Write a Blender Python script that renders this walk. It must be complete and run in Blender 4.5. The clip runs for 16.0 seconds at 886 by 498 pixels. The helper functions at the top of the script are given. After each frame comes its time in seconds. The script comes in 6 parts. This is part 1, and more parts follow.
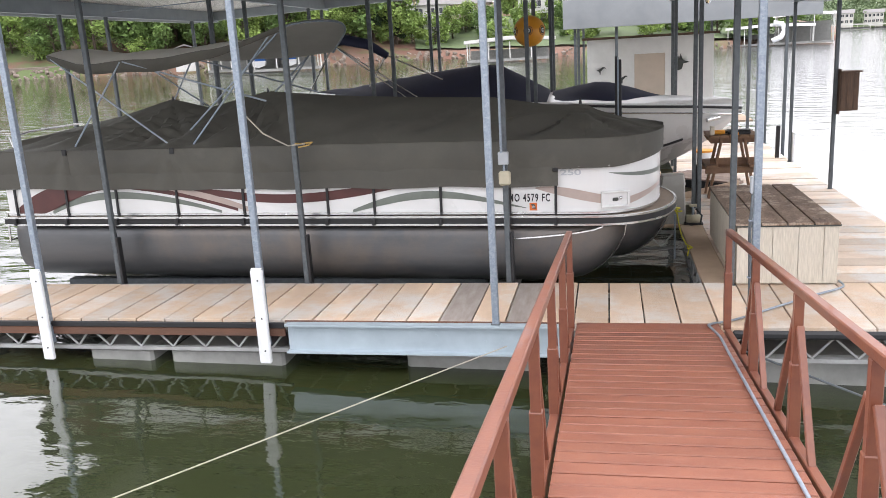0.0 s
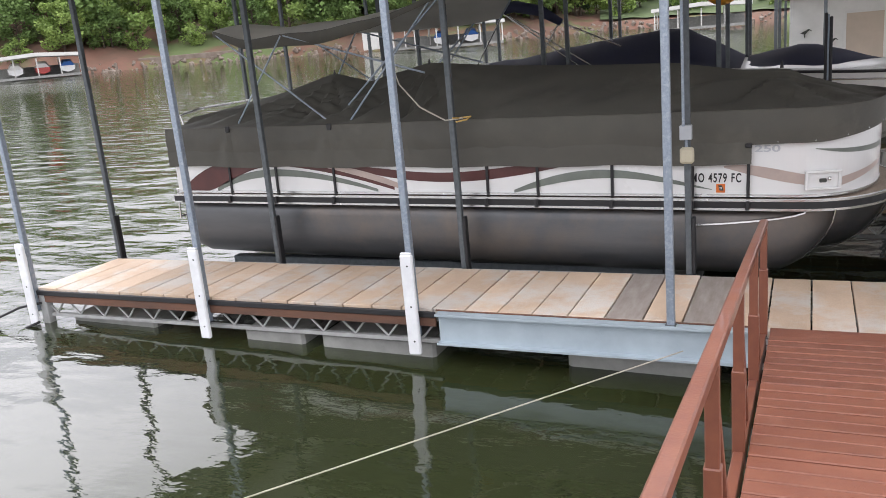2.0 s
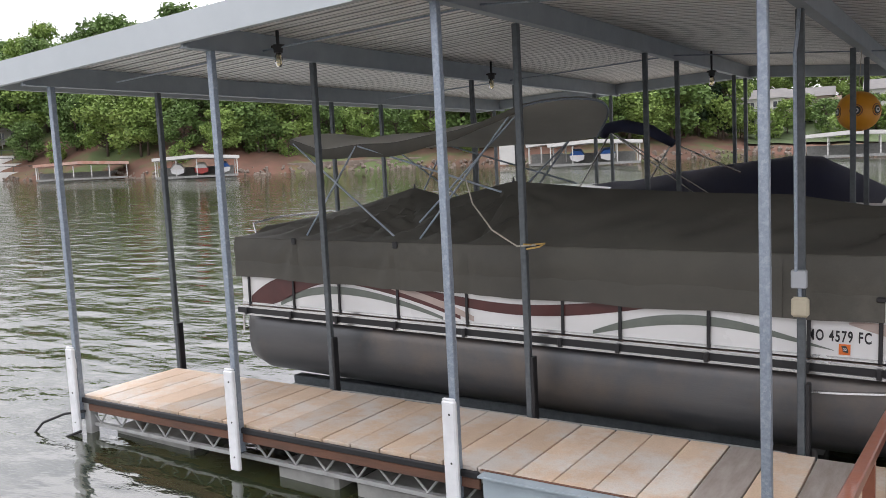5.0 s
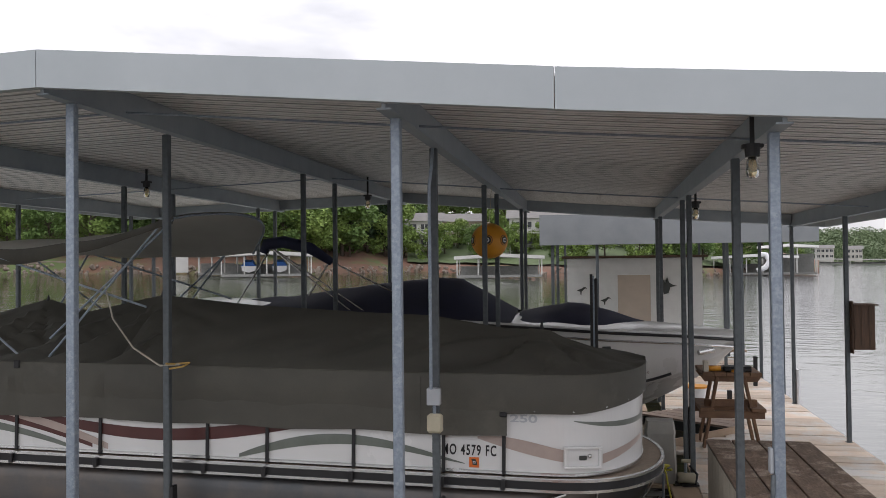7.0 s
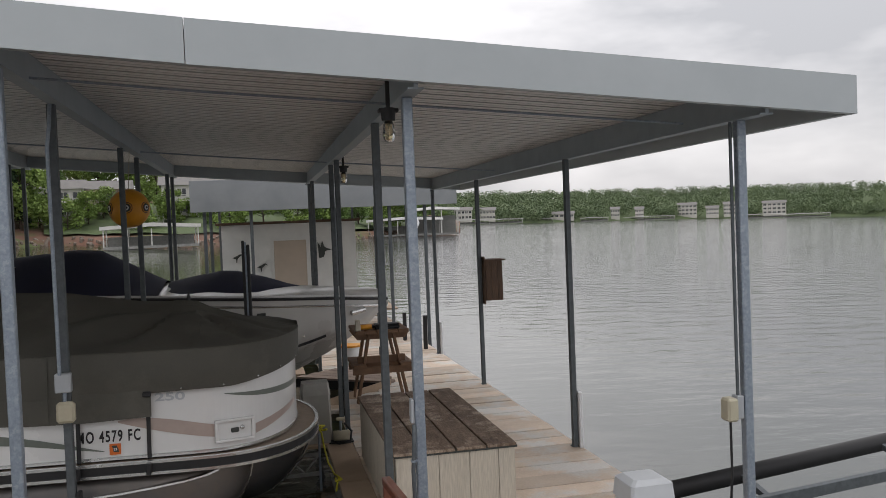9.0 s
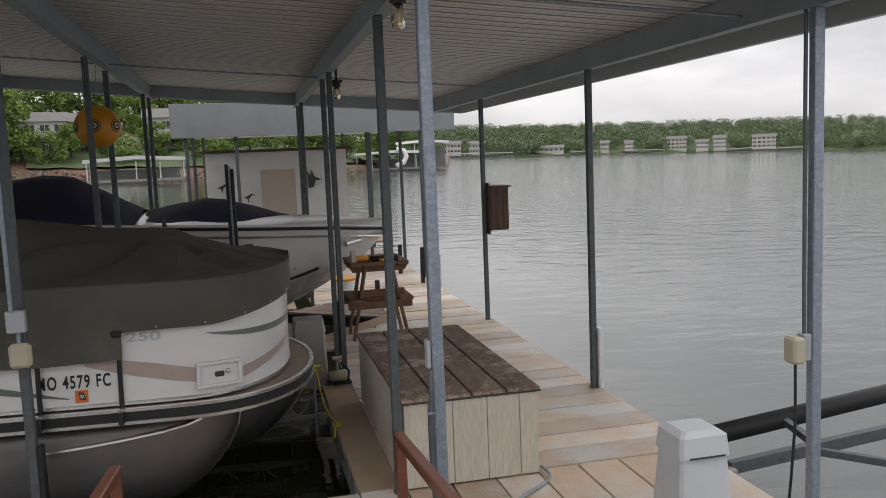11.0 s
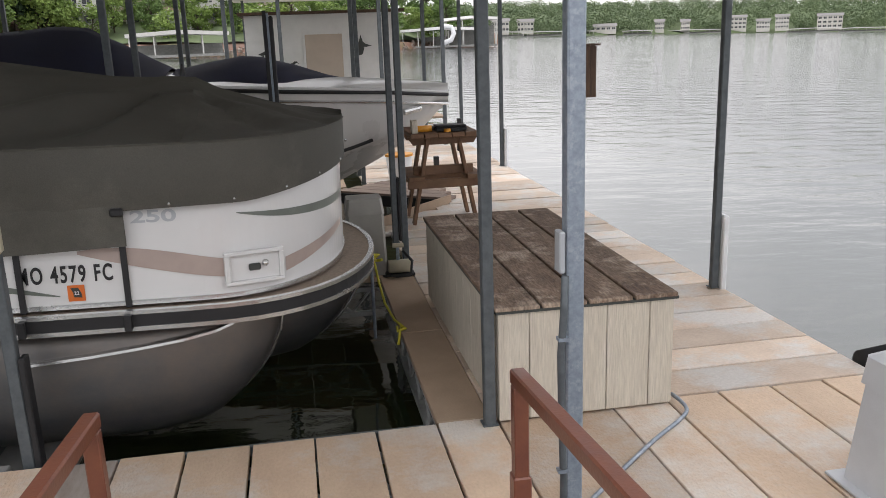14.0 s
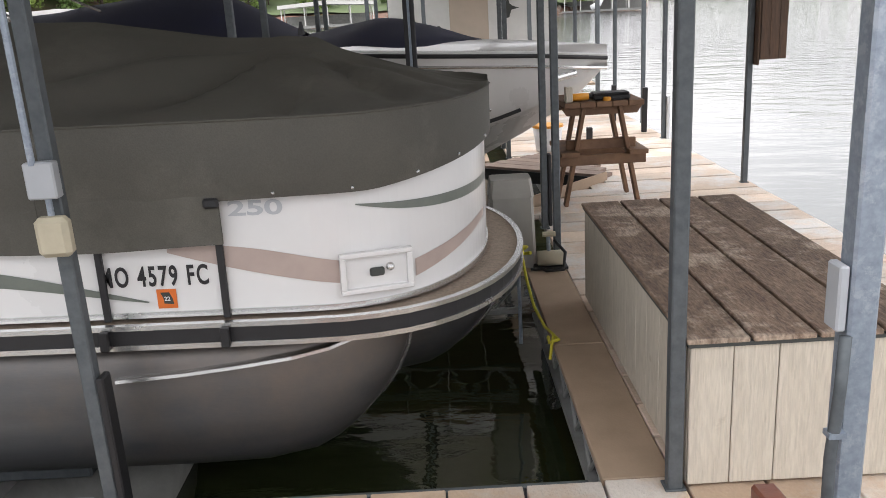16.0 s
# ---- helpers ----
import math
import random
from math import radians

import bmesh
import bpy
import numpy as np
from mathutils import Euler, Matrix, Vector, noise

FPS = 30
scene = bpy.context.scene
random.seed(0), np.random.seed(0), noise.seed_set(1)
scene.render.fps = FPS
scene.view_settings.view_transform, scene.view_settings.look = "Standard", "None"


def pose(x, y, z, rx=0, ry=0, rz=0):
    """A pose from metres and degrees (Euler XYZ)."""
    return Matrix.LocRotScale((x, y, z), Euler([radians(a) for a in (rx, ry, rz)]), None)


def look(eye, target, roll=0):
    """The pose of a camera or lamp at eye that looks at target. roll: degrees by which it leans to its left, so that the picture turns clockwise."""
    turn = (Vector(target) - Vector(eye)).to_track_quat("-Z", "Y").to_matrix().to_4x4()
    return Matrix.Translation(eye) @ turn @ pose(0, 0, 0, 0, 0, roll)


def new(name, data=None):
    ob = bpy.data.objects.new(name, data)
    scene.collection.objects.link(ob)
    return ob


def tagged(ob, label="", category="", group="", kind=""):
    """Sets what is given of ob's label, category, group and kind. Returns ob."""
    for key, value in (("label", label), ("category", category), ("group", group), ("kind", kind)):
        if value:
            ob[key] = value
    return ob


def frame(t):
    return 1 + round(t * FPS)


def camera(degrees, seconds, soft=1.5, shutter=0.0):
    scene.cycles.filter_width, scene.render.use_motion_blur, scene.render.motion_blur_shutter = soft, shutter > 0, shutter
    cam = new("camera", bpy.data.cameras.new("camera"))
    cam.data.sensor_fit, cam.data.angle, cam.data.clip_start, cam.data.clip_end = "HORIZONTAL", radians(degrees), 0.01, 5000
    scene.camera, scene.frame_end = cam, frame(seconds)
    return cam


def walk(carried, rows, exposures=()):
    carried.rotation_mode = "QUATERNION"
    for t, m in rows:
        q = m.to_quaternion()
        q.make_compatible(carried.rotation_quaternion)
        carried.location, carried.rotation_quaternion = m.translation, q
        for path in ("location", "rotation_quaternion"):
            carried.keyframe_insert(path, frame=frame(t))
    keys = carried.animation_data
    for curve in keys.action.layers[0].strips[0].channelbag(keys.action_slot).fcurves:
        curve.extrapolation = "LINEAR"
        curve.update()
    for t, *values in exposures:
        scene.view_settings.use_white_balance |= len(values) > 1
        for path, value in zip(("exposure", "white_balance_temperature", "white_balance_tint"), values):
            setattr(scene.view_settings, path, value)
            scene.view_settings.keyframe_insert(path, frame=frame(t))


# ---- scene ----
cam = camera(56.6, 16.0, soft=0.6)
PATH = [
    (0, (1.006, -6.949, 2.39), (0.609, -5.046, 1.922), -3.4),
    (0.5, (0.979, -6.783, 2.37), (0.548, -4.89, 1.891), -3.3),
    (1, (1.061, -6.567, 2.326), (0.561, -4.693, 1.838), -3.8),
    (1.5, (1.061, -6.379, 2.284), (0.4, -4.559, 1.786), -4.8),
    (2, (0.954, -6.174, 2.287), (0.145, -4.413, 1.793), -5.3),
    (2.5, (0.991, -5.975, 2.275), (0.072, -4.271, 1.771), -6.5),
    (3, (1.08, -5.747, 2.244), (0.047, -4.107, 1.75), -7.0),
    (3.2, (1.111, -5.674, 2.235), (0.056, -4.049, 1.738), -6.8),
    (5.3, (1.022, -4.961, 2.265), (-0.09, -3.303, 2.134), -1.6),
    (5.5, (1.007, -4.958, 2.278), (-0.131, -3.315, 2.196), -1.3),
    (6, (0.991, -4.956, 2.323), (-0.097, -3.278, 2.287), -1.1),
    (6.5, (1.146, -4.912, 2.29), (0.357, -3.075, 2.333), -0.7),
    (7, (1.2, -4.888, 2.302), (0.832, -2.922, 2.341), -0.6),
    (7.5, (1.248, -4.872, 2.318), (1.141, -2.875, 2.337), -1.1),
    (8, (1.266, -4.856, 2.314), (1.381, -2.859, 2.312), -1.8),
    (8.5, (1.265, -4.824, 2.308), (1.568, -2.847, 2.279), -2.1),
    (9, (1.299, -4.753, 2.291), (1.738, -2.802, 2.227), -2.3),
    (9.2, (1.32, -4.703, 2.278), (1.778, -2.757, 2.217), -2.3),
    (11.3, (1.315, -3.785, 2.1), (1.766, -1.852, 1.85), -2.4),
    (11.5, (1.332, -3.701, 2.066), (1.765, -1.767, 1.799), -2.3),
    (12, (1.249, -3.414, 2.079), (1.667, -1.494, 1.705), -1.1),
    (12.5, (1.246, -3.211, 2.014), (1.661, -1.301, 1.593), -1.5),
    (13, (1.316, -2.995, 1.956), (1.717, -1.087, 1.512), -2.1),
    (13.5, (1.375, -2.762, 1.926), (1.72, -0.851, 1.449), -2.2),
    (14, (1.318, -2.494, 1.881), (1.651, -0.585, 1.382), -2.0),
    (14.5, (1.331, -2.271, 1.858), (1.659, -0.369, 1.334), -2.0),
    (15, (1.431, -2.028, 1.835), (1.699, -0.12, 1.298), -2.5),
    (15.5, (1.419, -1.814, 1.816), (1.571, 0.1, 1.257), -3.0),
    (16, (1.355, -1.57, 1.791), (1.346, 0.351, 1.235), -3.4),
]
walk(cam, [(t, look(eye, target, roll)) for t, eye, target, roll in PATH],
     [(0, 0.76, 6270, 14), (1.0, 0.75, 6270, 15), (2.0, 0.45, 6270, 15), (3.0, 0.08, 6270, 17), (4.0, 0.1, 6270, 16), (5.5, 0.17, 6300, 15), (6.0, -0.48, 6300, 15), (7.0, -0.38, 6330, 14), (9.0, -0.66, 6450, 12), (11.4, -0.55, 6450, 12), (12.5, -0.35, 6450, 12), (14.5, 0.2, 6400, 13), (16.0, 0.5, 6400, 13)])


# ---- world and light: bright overcast ----
SUN_EL, SUN_AZ = radians(50), radians(-20)
world = bpy.data.worlds.new("overcast_sky")
scene.world = world
world.use_nodes = True
wn, wl = world.node_tree.nodes, world.node_tree.links
wn.clear()
w_out = wn.new("ShaderNodeOutputWorld")
w_bg = wn.new("ShaderNodeBackground")
w_sky = wn.new("ShaderNodeTexSky")
w_sky.sky_type, w_sky.sun_disc = "NISHITA", False
w_sky.sun_elevation, w_sky.sun_rotation = SUN_EL, SUN_AZ
w_sky.air_density, w_sky.dust_density = 1.0, 3.0
w_co = wn.new("ShaderNodeTexCoord")
w_map = wn.new("ShaderNodeMapping")
w_map.inputs["Scale"].default_value = (1.0, 1.0, 3.2)
w_noise = wn.new("ShaderNodeTexNoise")
w_noise.inputs["Scale"].default_value = 2.2
w_noise.inputs["Detail"].default_value = 6.0
w_noise.inputs["Roughness"].default_value = 0.55
w_ramp = wn.new("ShaderNodeValToRGB")
w_ramp.color_ramp.elements[0].position, w_ramp.color_ramp.elements[0].color = 0.36, (6.6, 6.65, 6.8, 1)
w_ramp.color_ramp.elements[1].position, w_ramp.color_ramp.elements[1].color = 0.62, (11.8, 11.6, 11.5, 1)
w_mix = wn.new("ShaderNodeMixRGB")
w_mix.inputs["Fac"].default_value = 0.88
wl.new(w_co.outputs["Generated"], w_map.inputs["Vector"])
wl.new(w_map.outputs["Vector"], w_noise.inputs["Vector"])
wl.new(w_noise.outputs["Fac"], w_ramp.inputs["Fac"])
wl.new(w_sky.outputs["Color"], w_mix.inputs["Color1"])
# an overcast dome: brighter overhead than at the horizon
w_sep = wn.new("ShaderNodeSeparateXYZ")
wl.new(w_co.outputs["Generated"], w_sep.inputs[0])
w_dome = wn.new("ShaderNodeMapRange")
w_dome.inputs["From Min"].default_value, w_dome.inputs["From Max"].default_value = 0.0, 1.0
w_dome.inputs["To Min"].default_value, w_dome.inputs["To Max"].default_value = 1.1, 2.2
wl.new(w_sep.outputs["Z"], w_dome.inputs["Value"])
w_mul = wn.new("ShaderNodeMixRGB")
w_mul.blend_type, w_mul.inputs["Fac"].default_value = "MULTIPLY", 1.0
wl.new(w_ramp.outputs["Color"], w_mul.inputs["Color1"])
wl.new(w_dome.outputs["Result"], w_mul.inputs["Color2"])
wl.new(w_mul.outputs["Color"], w_mix.inputs["Color2"])
wl.new(w_mix.outputs["Color"], w_bg.inputs["Color"])
wl.new(w_bg.outputs["Background"], w_out.inputs["Surface"])
w_bg.inputs["Strength"].default_value = 0.12

sun_lamp = bpy.data.lights.new("sun", "SUN")
sun_lamp.energy, sun_lamp.angle, sun_lamp.color = 1.6, radians(32), (1.0, 0.97, 0.93)
sun = new("sun", sun_lamp)
sun.matrix_world = look((0, 0, 40), Vector((0, 0, 40)) + Vector((-math.sin(SUN_AZ) * math.cos(SUN_EL), -math.cos(SUN_AZ) * math.cos(SUN_EL), -math.sin(SUN_EL))))

# ---- mesh helpers ----
class Geo:
    """Vertices and faces of one mesh."""

    def __init__(self):
        self.v, self.f = [], []

    def add(self, verts, faces):
        n = len(self.v)
        self.v += [tuple(p) for p in verts]
        self.f += [tuple(i + n for i in fc) for fc in faces]
        return self

    def box(self, x0, x1, y0, y1, z0, z1, c=0.0, m=None):
        lo, hi = (x0, y0, z0), (x1, y1, z1)
        if c <= 0:
            vs = [Vector(((x0, x1)[i & 1], (y0, y1)[i >> 1 & 1], (z0, z1)[i >> 2])) for i in range(8)]
            fs = [(0, 2, 3, 1), (4, 5, 7, 6), (0, 1, 5, 4), (2, 6, 7, 3), (0, 4, 6, 2), (1, 3, 7, 5)]
        else:
            vs, idx = [], {}
            for i in range(8):
                s = (i & 1, i >> 1 & 1, i >> 2)
                for ax in range(3):
                    p = [(hi[k] - (0 if k == ax else c)) if s[k] else (lo[k] + (0 if k == ax else c)) for k in range(3)]
                    idx[i, ax] = len(vs)
                    vs.append(Vector(p))
            q = [(0, 2, 3, 1), (4, 5, 7, 6), (0, 1, 5, 4), (2, 6, 7, 3), (0, 4, 6, 2), (1, 3, 7, 5)]
            axs = (2, 2, 1, 1, 0, 0)
            fs = [tuple(idx[i, a] for i in fc) for fc, a in zip(q, axs)]
            for a in range(3):
                b, d = (a + 1) % 3, (a + 2) % 3
                for i in range(8):
                    if not i >> a & 1:
                        j = i | 1 << a
                        e = (idx[i, b], idx[j, b], idx[j, d], idx[i, d])
                        flip = bool(i >> b & 1) ^ bool(i >> d & 1)
                        fs.append(e if flip else e[::-1])
            for i in range(8):
                t = (idx[i, 0], idx[i, 1], idx[i, 2])
                fs.append(t if bin(i).count("1") % 2 else t[::-1])
        if m is not None:
            vs = [m @ p for p in vs]
        return self.add(vs, fs)

    def tube(self, pts, r, seg=8, closed=False, caps=True):
        pts = [Vector(p) for p in pts]
        n = len(pts)
        rs = r if isinstance(r, (list, tuple)) else [r] * n
        up, rings = None, []
        for i, p in enumerate(pts):
            a = pts[i - 1] if i or closed else p
            b = pts[(i + 1) % n] if i < n - 1 or closed else p
            d = (b - a).normalized()
            if up is None:
                up = Vector((0, 0, 1)) if abs(d.z) < 0.9 else Vector((1, 0, 0))
            s = d.cross(up)
            if s.length < 1e-5:
                s = d.orthogonal()
            s.normalize()
            up = s.cross(d).normalized()
            rings.append([p + rs[i] * (math.cos(2 * math.pi * k / seg) * s + math.sin(2 * math.pi * k / seg) * up) for k in range(seg)])
        fs = []
        for i in range(n if closed else n - 1):
            a, b = i * seg, ((i + 1) % n) * seg
            fs += [(a + k, a + (k + 1) % seg, b + (k + 1) % seg, b + k) for k in range(seg)]
        if caps and not closed:
            fs += [tuple(range(seg))[::-1], tuple(range((n - 1) * seg, n * seg))]
        return self.add([p for ring in rings for p in ring], fs)

    def beam(self, a, b, w, h, c=0.0):
        """A square bar from a to b."""
        a, b = Vector(a), Vector(b)
        d = b - a
        return self.box(-w / 2, w / 2, -h / 2, h / 2, 0, d.length, c, Matrix.Translation(a) @ d.to_track_quat("Z", "Y").to_matrix().to_4x4())

    def grid(self, rows, wrap=False):
        n, m = len(rows), len(rows[0])
        fs = []
        for i in range(n - 1):
            for j in range(m if wrap else m - 1):
                k = (j + 1) % m
                fs.append((i * m + j, i * m + k, (i + 1) * m + k, (i + 1) * m + j))
        return self.add([p for r in rows for p in r], fs)

    def prism(self, outline, z0, z1, axis="z"):
        """An outline (two coordinates a point) raised from z0 to z1."""
        n = len(outline)
        put = {"z": lambda a, b, c: (a, b, c), "y": lambda a, b, c: (a, c, b), "x": lambda a, b, c: (c, a, b)}[axis]
        vs = [put(a, b, z) for z in (z0, z1) for a, b in outline]
        return self.add(vs, [tuple(range(n))[::-1], tuple(range(n, 2 * n))] + [(i, (i + 1) % n, n + (i + 1) % n, n + i) for i in range(n)])

    def ball(self, c, r, seg=12, rings=8, squash=1.0):
        rows = []
        for i in range(rings + 1):
            a = math.pi * i / rings
            rows.append([(c[0] + r * math.sin(a) * math.cos(2 * math.pi * k / seg), c[1] + r * math.sin(a) * math.sin(2 * math.pi * k / seg), c[2] - r * squash * math.cos(a)) for k in range(seg)])
        return self.grid(rows, wrap=True)

    def mesh(self, name, material, smooth=False):
        me = bpy.data.meshes.new(name)
        me.from_pydata(self.v, [], self.f)
        me.materials.append(material)
        if smooth:
            me.polygons.foreach_set("use_smooth", [True] * len(me.polygons))
        me.update()
        return me


def part(name, g, material, parent, label="", smooth=False, m=None):
    """One mesh object under a thing or a part."""
    me = g if isinstance(g, bpy.types.Mesh) else g.mesh(name, material, smooth)
    ob = new(name, me)
    ob.parent = parent
    if m is not None:
        ob.matrix_basis = m
    if label:
        tagged(ob, label)
    return ob


def thing(name, m, label, category, group="", kind=""):
    ob = new(name)
    ob.empty_display_size = 0.1
    ob.matrix_basis = m
    return tagged(ob, label, category, group, kind)


def setting(name, g, material, label, category, smooth=False, m=None):
    return tagged(part(name, g, material, None, "", smooth, m), label, category, "", "structure")


def lettering(name, text, size, material, parent, m, thick=0.0012, spread=1.0):
    cu = bpy.data.curves.new(name, "FONT")
    cu.body, cu.size, cu.extrude, cu.offset, cu.space_character = text, size, thick, size * 0.022, spread
    tmp = bpy.data.objects.new(name, cu)
    scene.collection.objects.link(tmp)
    dg = bpy.context.evaluated_depsgraph_get()
    me = bpy.data.meshes.new_from_object(tmp.evaluated_get(dg))
    bpy.data.objects.remove(tmp)
    me.materials.clear()
    me.materials.append(material)
    return part(name, me, material, parent, "", False, m)


def interp(x, table):
    return float(np.interp(x, [a for a, b in table], [b for a, b in table]))


def wob(x, y, z=0.0):
    return noise.noise((x, y, z))


# ---- materials ----
def mat(name, c1, c2=None, rough=0.6, metal=0.0, scale=6.0, stretch=(1, 1, 1), bump=0.15, fine=80.0, rand=0.0, island=False, spot=None, spots=(0.62, 0.72), coat=0.0, rvar=0.12, grain=0.0):
    """Two-scale colour variation, fine relief, a per-object shade and optional stains."""
    m = bpy.data.materials.new(name)
    m.use_nodes = True
    n, l = m.node_tree.nodes, m.node_tree.links
    b = n["Principled BSDF"]
    c2 = c2 or tuple(0.78 * v for v in c1)
    geo = n.new("ShaderNodeNewGeometry")
    mp = n.new("ShaderNodeMapping")
    mp.inputs["Scale"].default_value = stretch
    l.new(geo.outputs["Position"], mp.inputs["Vector"])
    big = n.new("ShaderNodeTexNoise")
    big.inputs["Scale"].default_value, big.inputs["Detail"].default_value, big.inputs["Roughness"].default_value = scale, 7.0, 0.62
    l.new(mp.outputs["Vector"], big.inputs["Vector"])
    ramp = n.new("ShaderNodeValToRGB")
    ramp.color_ramp.elements[0].position, ramp.color_ramp.elements[0].color = 0.32, (*c2, 1)
    ramp.color_ramp.elements[1].position, ramp.color_ramp.elements[1].color = 0.68, (*c1, 1)
    l.new(big.outputs["Fac"], ramp.inputs["Fac"])
    col = ramp.outputs["Color"]
    small = n.new("ShaderNodeTexNoise")
    small.inputs["Scale"].default_value, small.inputs["Detail"].default_value = fine, 4.0
    l.new(mp.outputs["Vector"], small.inputs["Vector"])
    if spot:
        st = n.new("ShaderNodeTexNoise")
        st.inputs["Scale"].default_value, st.inputs["Detail"].default_value, st.inputs["Roughness"].default_value = scale * 0.45, 8.0, 0.7
        l.new(geo.outputs["Position"], st.inputs["Vector"])
        sr = n.new("ShaderNodeMapRange")
        sr.inputs["From Min"].default_value, sr.inputs["From Max"].default_value = spots
        l.new(st.outputs["Fac"], sr.inputs["Value"])
        mx = n.new("ShaderNodeMixRGB")
        mx.inputs["Color2"].default_value = (*spot, 1)
        l.new(sr.outputs["Result"], mx.inputs["Fac"])
        l.new(col, mx.inputs["Color1"])
        col = mx.outputs["Color"]
    if grain:
        gr = n.new("ShaderNodeMapRange")
        gr.inputs["From Min"].default_value, gr.inputs["From Max"].default_value = 0.34, 0.66
        gr.inputs["To Min"].default_value, gr.inputs["To Max"].default_value = 1 - grain, 1 + 0.5 * grain
        l.new(small.outputs["Fac"], gr.inputs["Value"])
        gv = n.new("ShaderNodeHueSaturation")
        l.new(gr.outputs["Result"], gv.inputs["Value"])
        l.new(col, gv.inputs["Color"])
        col = gv.outputs["Color"]
    if rand or island:
        if island:
            r_out = geo.outputs["Random Per Island"]
        else:
            r_out = n.new("ShaderNodeObjectInfo").outputs["Random"]
        rr = n.new("ShaderNodeMapRange")
        rr.inputs["To Min"].default_value, rr.inputs["To Max"].default_value = 1 - (rand or 0.2), 1 + (rand or 0.2)
        l.new(r_out, rr.inputs["Value"])
        hs = n.new("ShaderNodeHueSaturation")
        l.new(rr.outputs["Result"], hs.inputs["Value"])
        l.new(col, hs.inputs["Color"])
        col = hs.outputs["Color"]
    l.new(col, b.inputs["Base Color"])
    rm = n.new("ShaderNodeMapRange")
    rm.inputs["To Min"].default_value, rm.inputs["To Max"].default_value = max(0.02, rough - rvar), min(1.0, rough + rvar)
    l.new(big.outputs["Fac"], rm.inputs["Value"])
    l.new(rm.outputs["Result"], b.inputs["Roughness"])
    b.inputs["Metallic"].default_value = metal
    b.inputs["Coat Weight"].default_value = coat
    if bump:
        bp = n.new("ShaderNodeBump")
        bp.inputs["Strength"].default_value, bp.inputs["Distance"].default_value = bump, 0.01
        l.new(small.outputs["Fac"], bp.inputs["Height"])
        l.new(bp.outputs["Normal"], b.inputs["Normal"])
    return m


M_PLANK = mat("deck_board", (0.64, 0.49, 0.355), (0.51, 0.375, 0.265), 0.72, 0, 2.6, (1, 0.6, 1), 0.6, 75, 0.18, spot=(0.60, 0.55, 0.49), spots=(0.47, 0.60), grain=0.05)
M_PLANKX = mat("deck_board_pale", (0.71, 0.585, 0.47), (0.55, 0.43, 0.33), 0.72, 0, 2.6, (0.6, 1, 1), 0.6, 75, 0.17, spot=(0.64, 0.61, 0.57), spots=(0.47, 0.58), grain=0.08)
M_PLANKGREY = mat("deck_board_weathered", (0.36, 0.32, 0.29), (0.24, 0.20, 0.17), 0.85, 0, 4, (3, 0.6, 1), 0.3, 70, 0.1)
M_STRIP = mat("deck_strip_dusty", (0.42, 0.31, 0.22), (0.33, 0.245, 0.17), 0.85, 0, 3, (1, 1, 1), 0.2, 80)
M_BROWNPLANK = mat("brown_corner_board", (0.27, 0.20, 0.16), (0.18, 0.13, 0.10), 0.8, 0, 4, (1, 1, 1), 0.4, 60, 0.12)
M_EDGE = mat("deck_edge_timber", (0.16, 0.075, 0.045), (0.09, 0.05, 0.035), 0.8, 0, 4, (0.4, 2, 2), 0.3, 60)
M_BLACK = mat("black_rubber", (0.018, 0.018, 0.020), (0.012, 0.012, 0.013), 0.55, 0, 8, bump=0.08, rvar=0.1)
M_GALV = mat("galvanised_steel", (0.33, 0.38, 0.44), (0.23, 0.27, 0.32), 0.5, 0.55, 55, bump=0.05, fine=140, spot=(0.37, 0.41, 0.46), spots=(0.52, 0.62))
# duller steel; the inner posts' backlit darkness is partly in this colour
M_GALVDARK = mat("dull_dark_steel", (0.135, 0.15, 0.16), (0.085, 0.097, 0.104), 0.6, 0.45, 20, bump=0.05, fine=120)
M_BEAM = mat("painted_steel_beam", (0.42, 0.49, 0.53), (0.34, 0.40, 0.44), 0.6, 0.2, 3, bump=0.05, spot=(0.24, 0.14, 0.08), spots=(0.66, 0.74))
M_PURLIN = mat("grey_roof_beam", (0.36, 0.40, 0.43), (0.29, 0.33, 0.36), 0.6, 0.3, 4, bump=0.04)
M_ROOF = mat("white_roof_sheet", (0.80, 0.79, 0.77), (0.70, 0.69, 0.67), 0.5, 0.0, 2, bump=0.03, spot=(0.55, 0.52, 0.48), spots=(0.66, 0.8))
# grey for the roof grooves, standing in for the shade inside them
M_RIBSHADE = mat("shaded_rib_grey", (0.50, 0.50, 0.49), (0.43, 0.43, 0.42), 0.55, 0.1, 2, bump=0.03)
M_FASCIA = mat("grey_fascia_metal", (0.46, 0.495, 0.51), (0.41, 0.445, 0.46), 0.45, 0.1, 1.5, bump=0.03, fine=20)
M_WHITEPL = mat("white_plastic", (0.78, 0.79, 0.80), (0.66, 0.67, 0.68), 0.5, 0, 6, bump=0.03, spot=(0.45, 0.44, 0.40), spots=(0.66, 0.8))
M_TRUSS = mat("weathered_truss_steel", (0.40, 0.41, 0.40), (0.28, 0.28, 0.27), 0.7, 0.2, 6, bump=0.1)
M_FLOAT = mat("grey_float_plastic", (0.30, 0.30, 0.28), (0.20, 0.20, 0.19), 0.75, 0, 4, bump=0.1)
M_RED = mat("red_brown_paint", (0.195, 0.070, 0.037), (0.14, 0.047, 0.03), 0.36, 0, 9, bump=0.08, spot=(0.42, 0.33, 0.27), spots=(0.70, 0.73), coat=0.2)
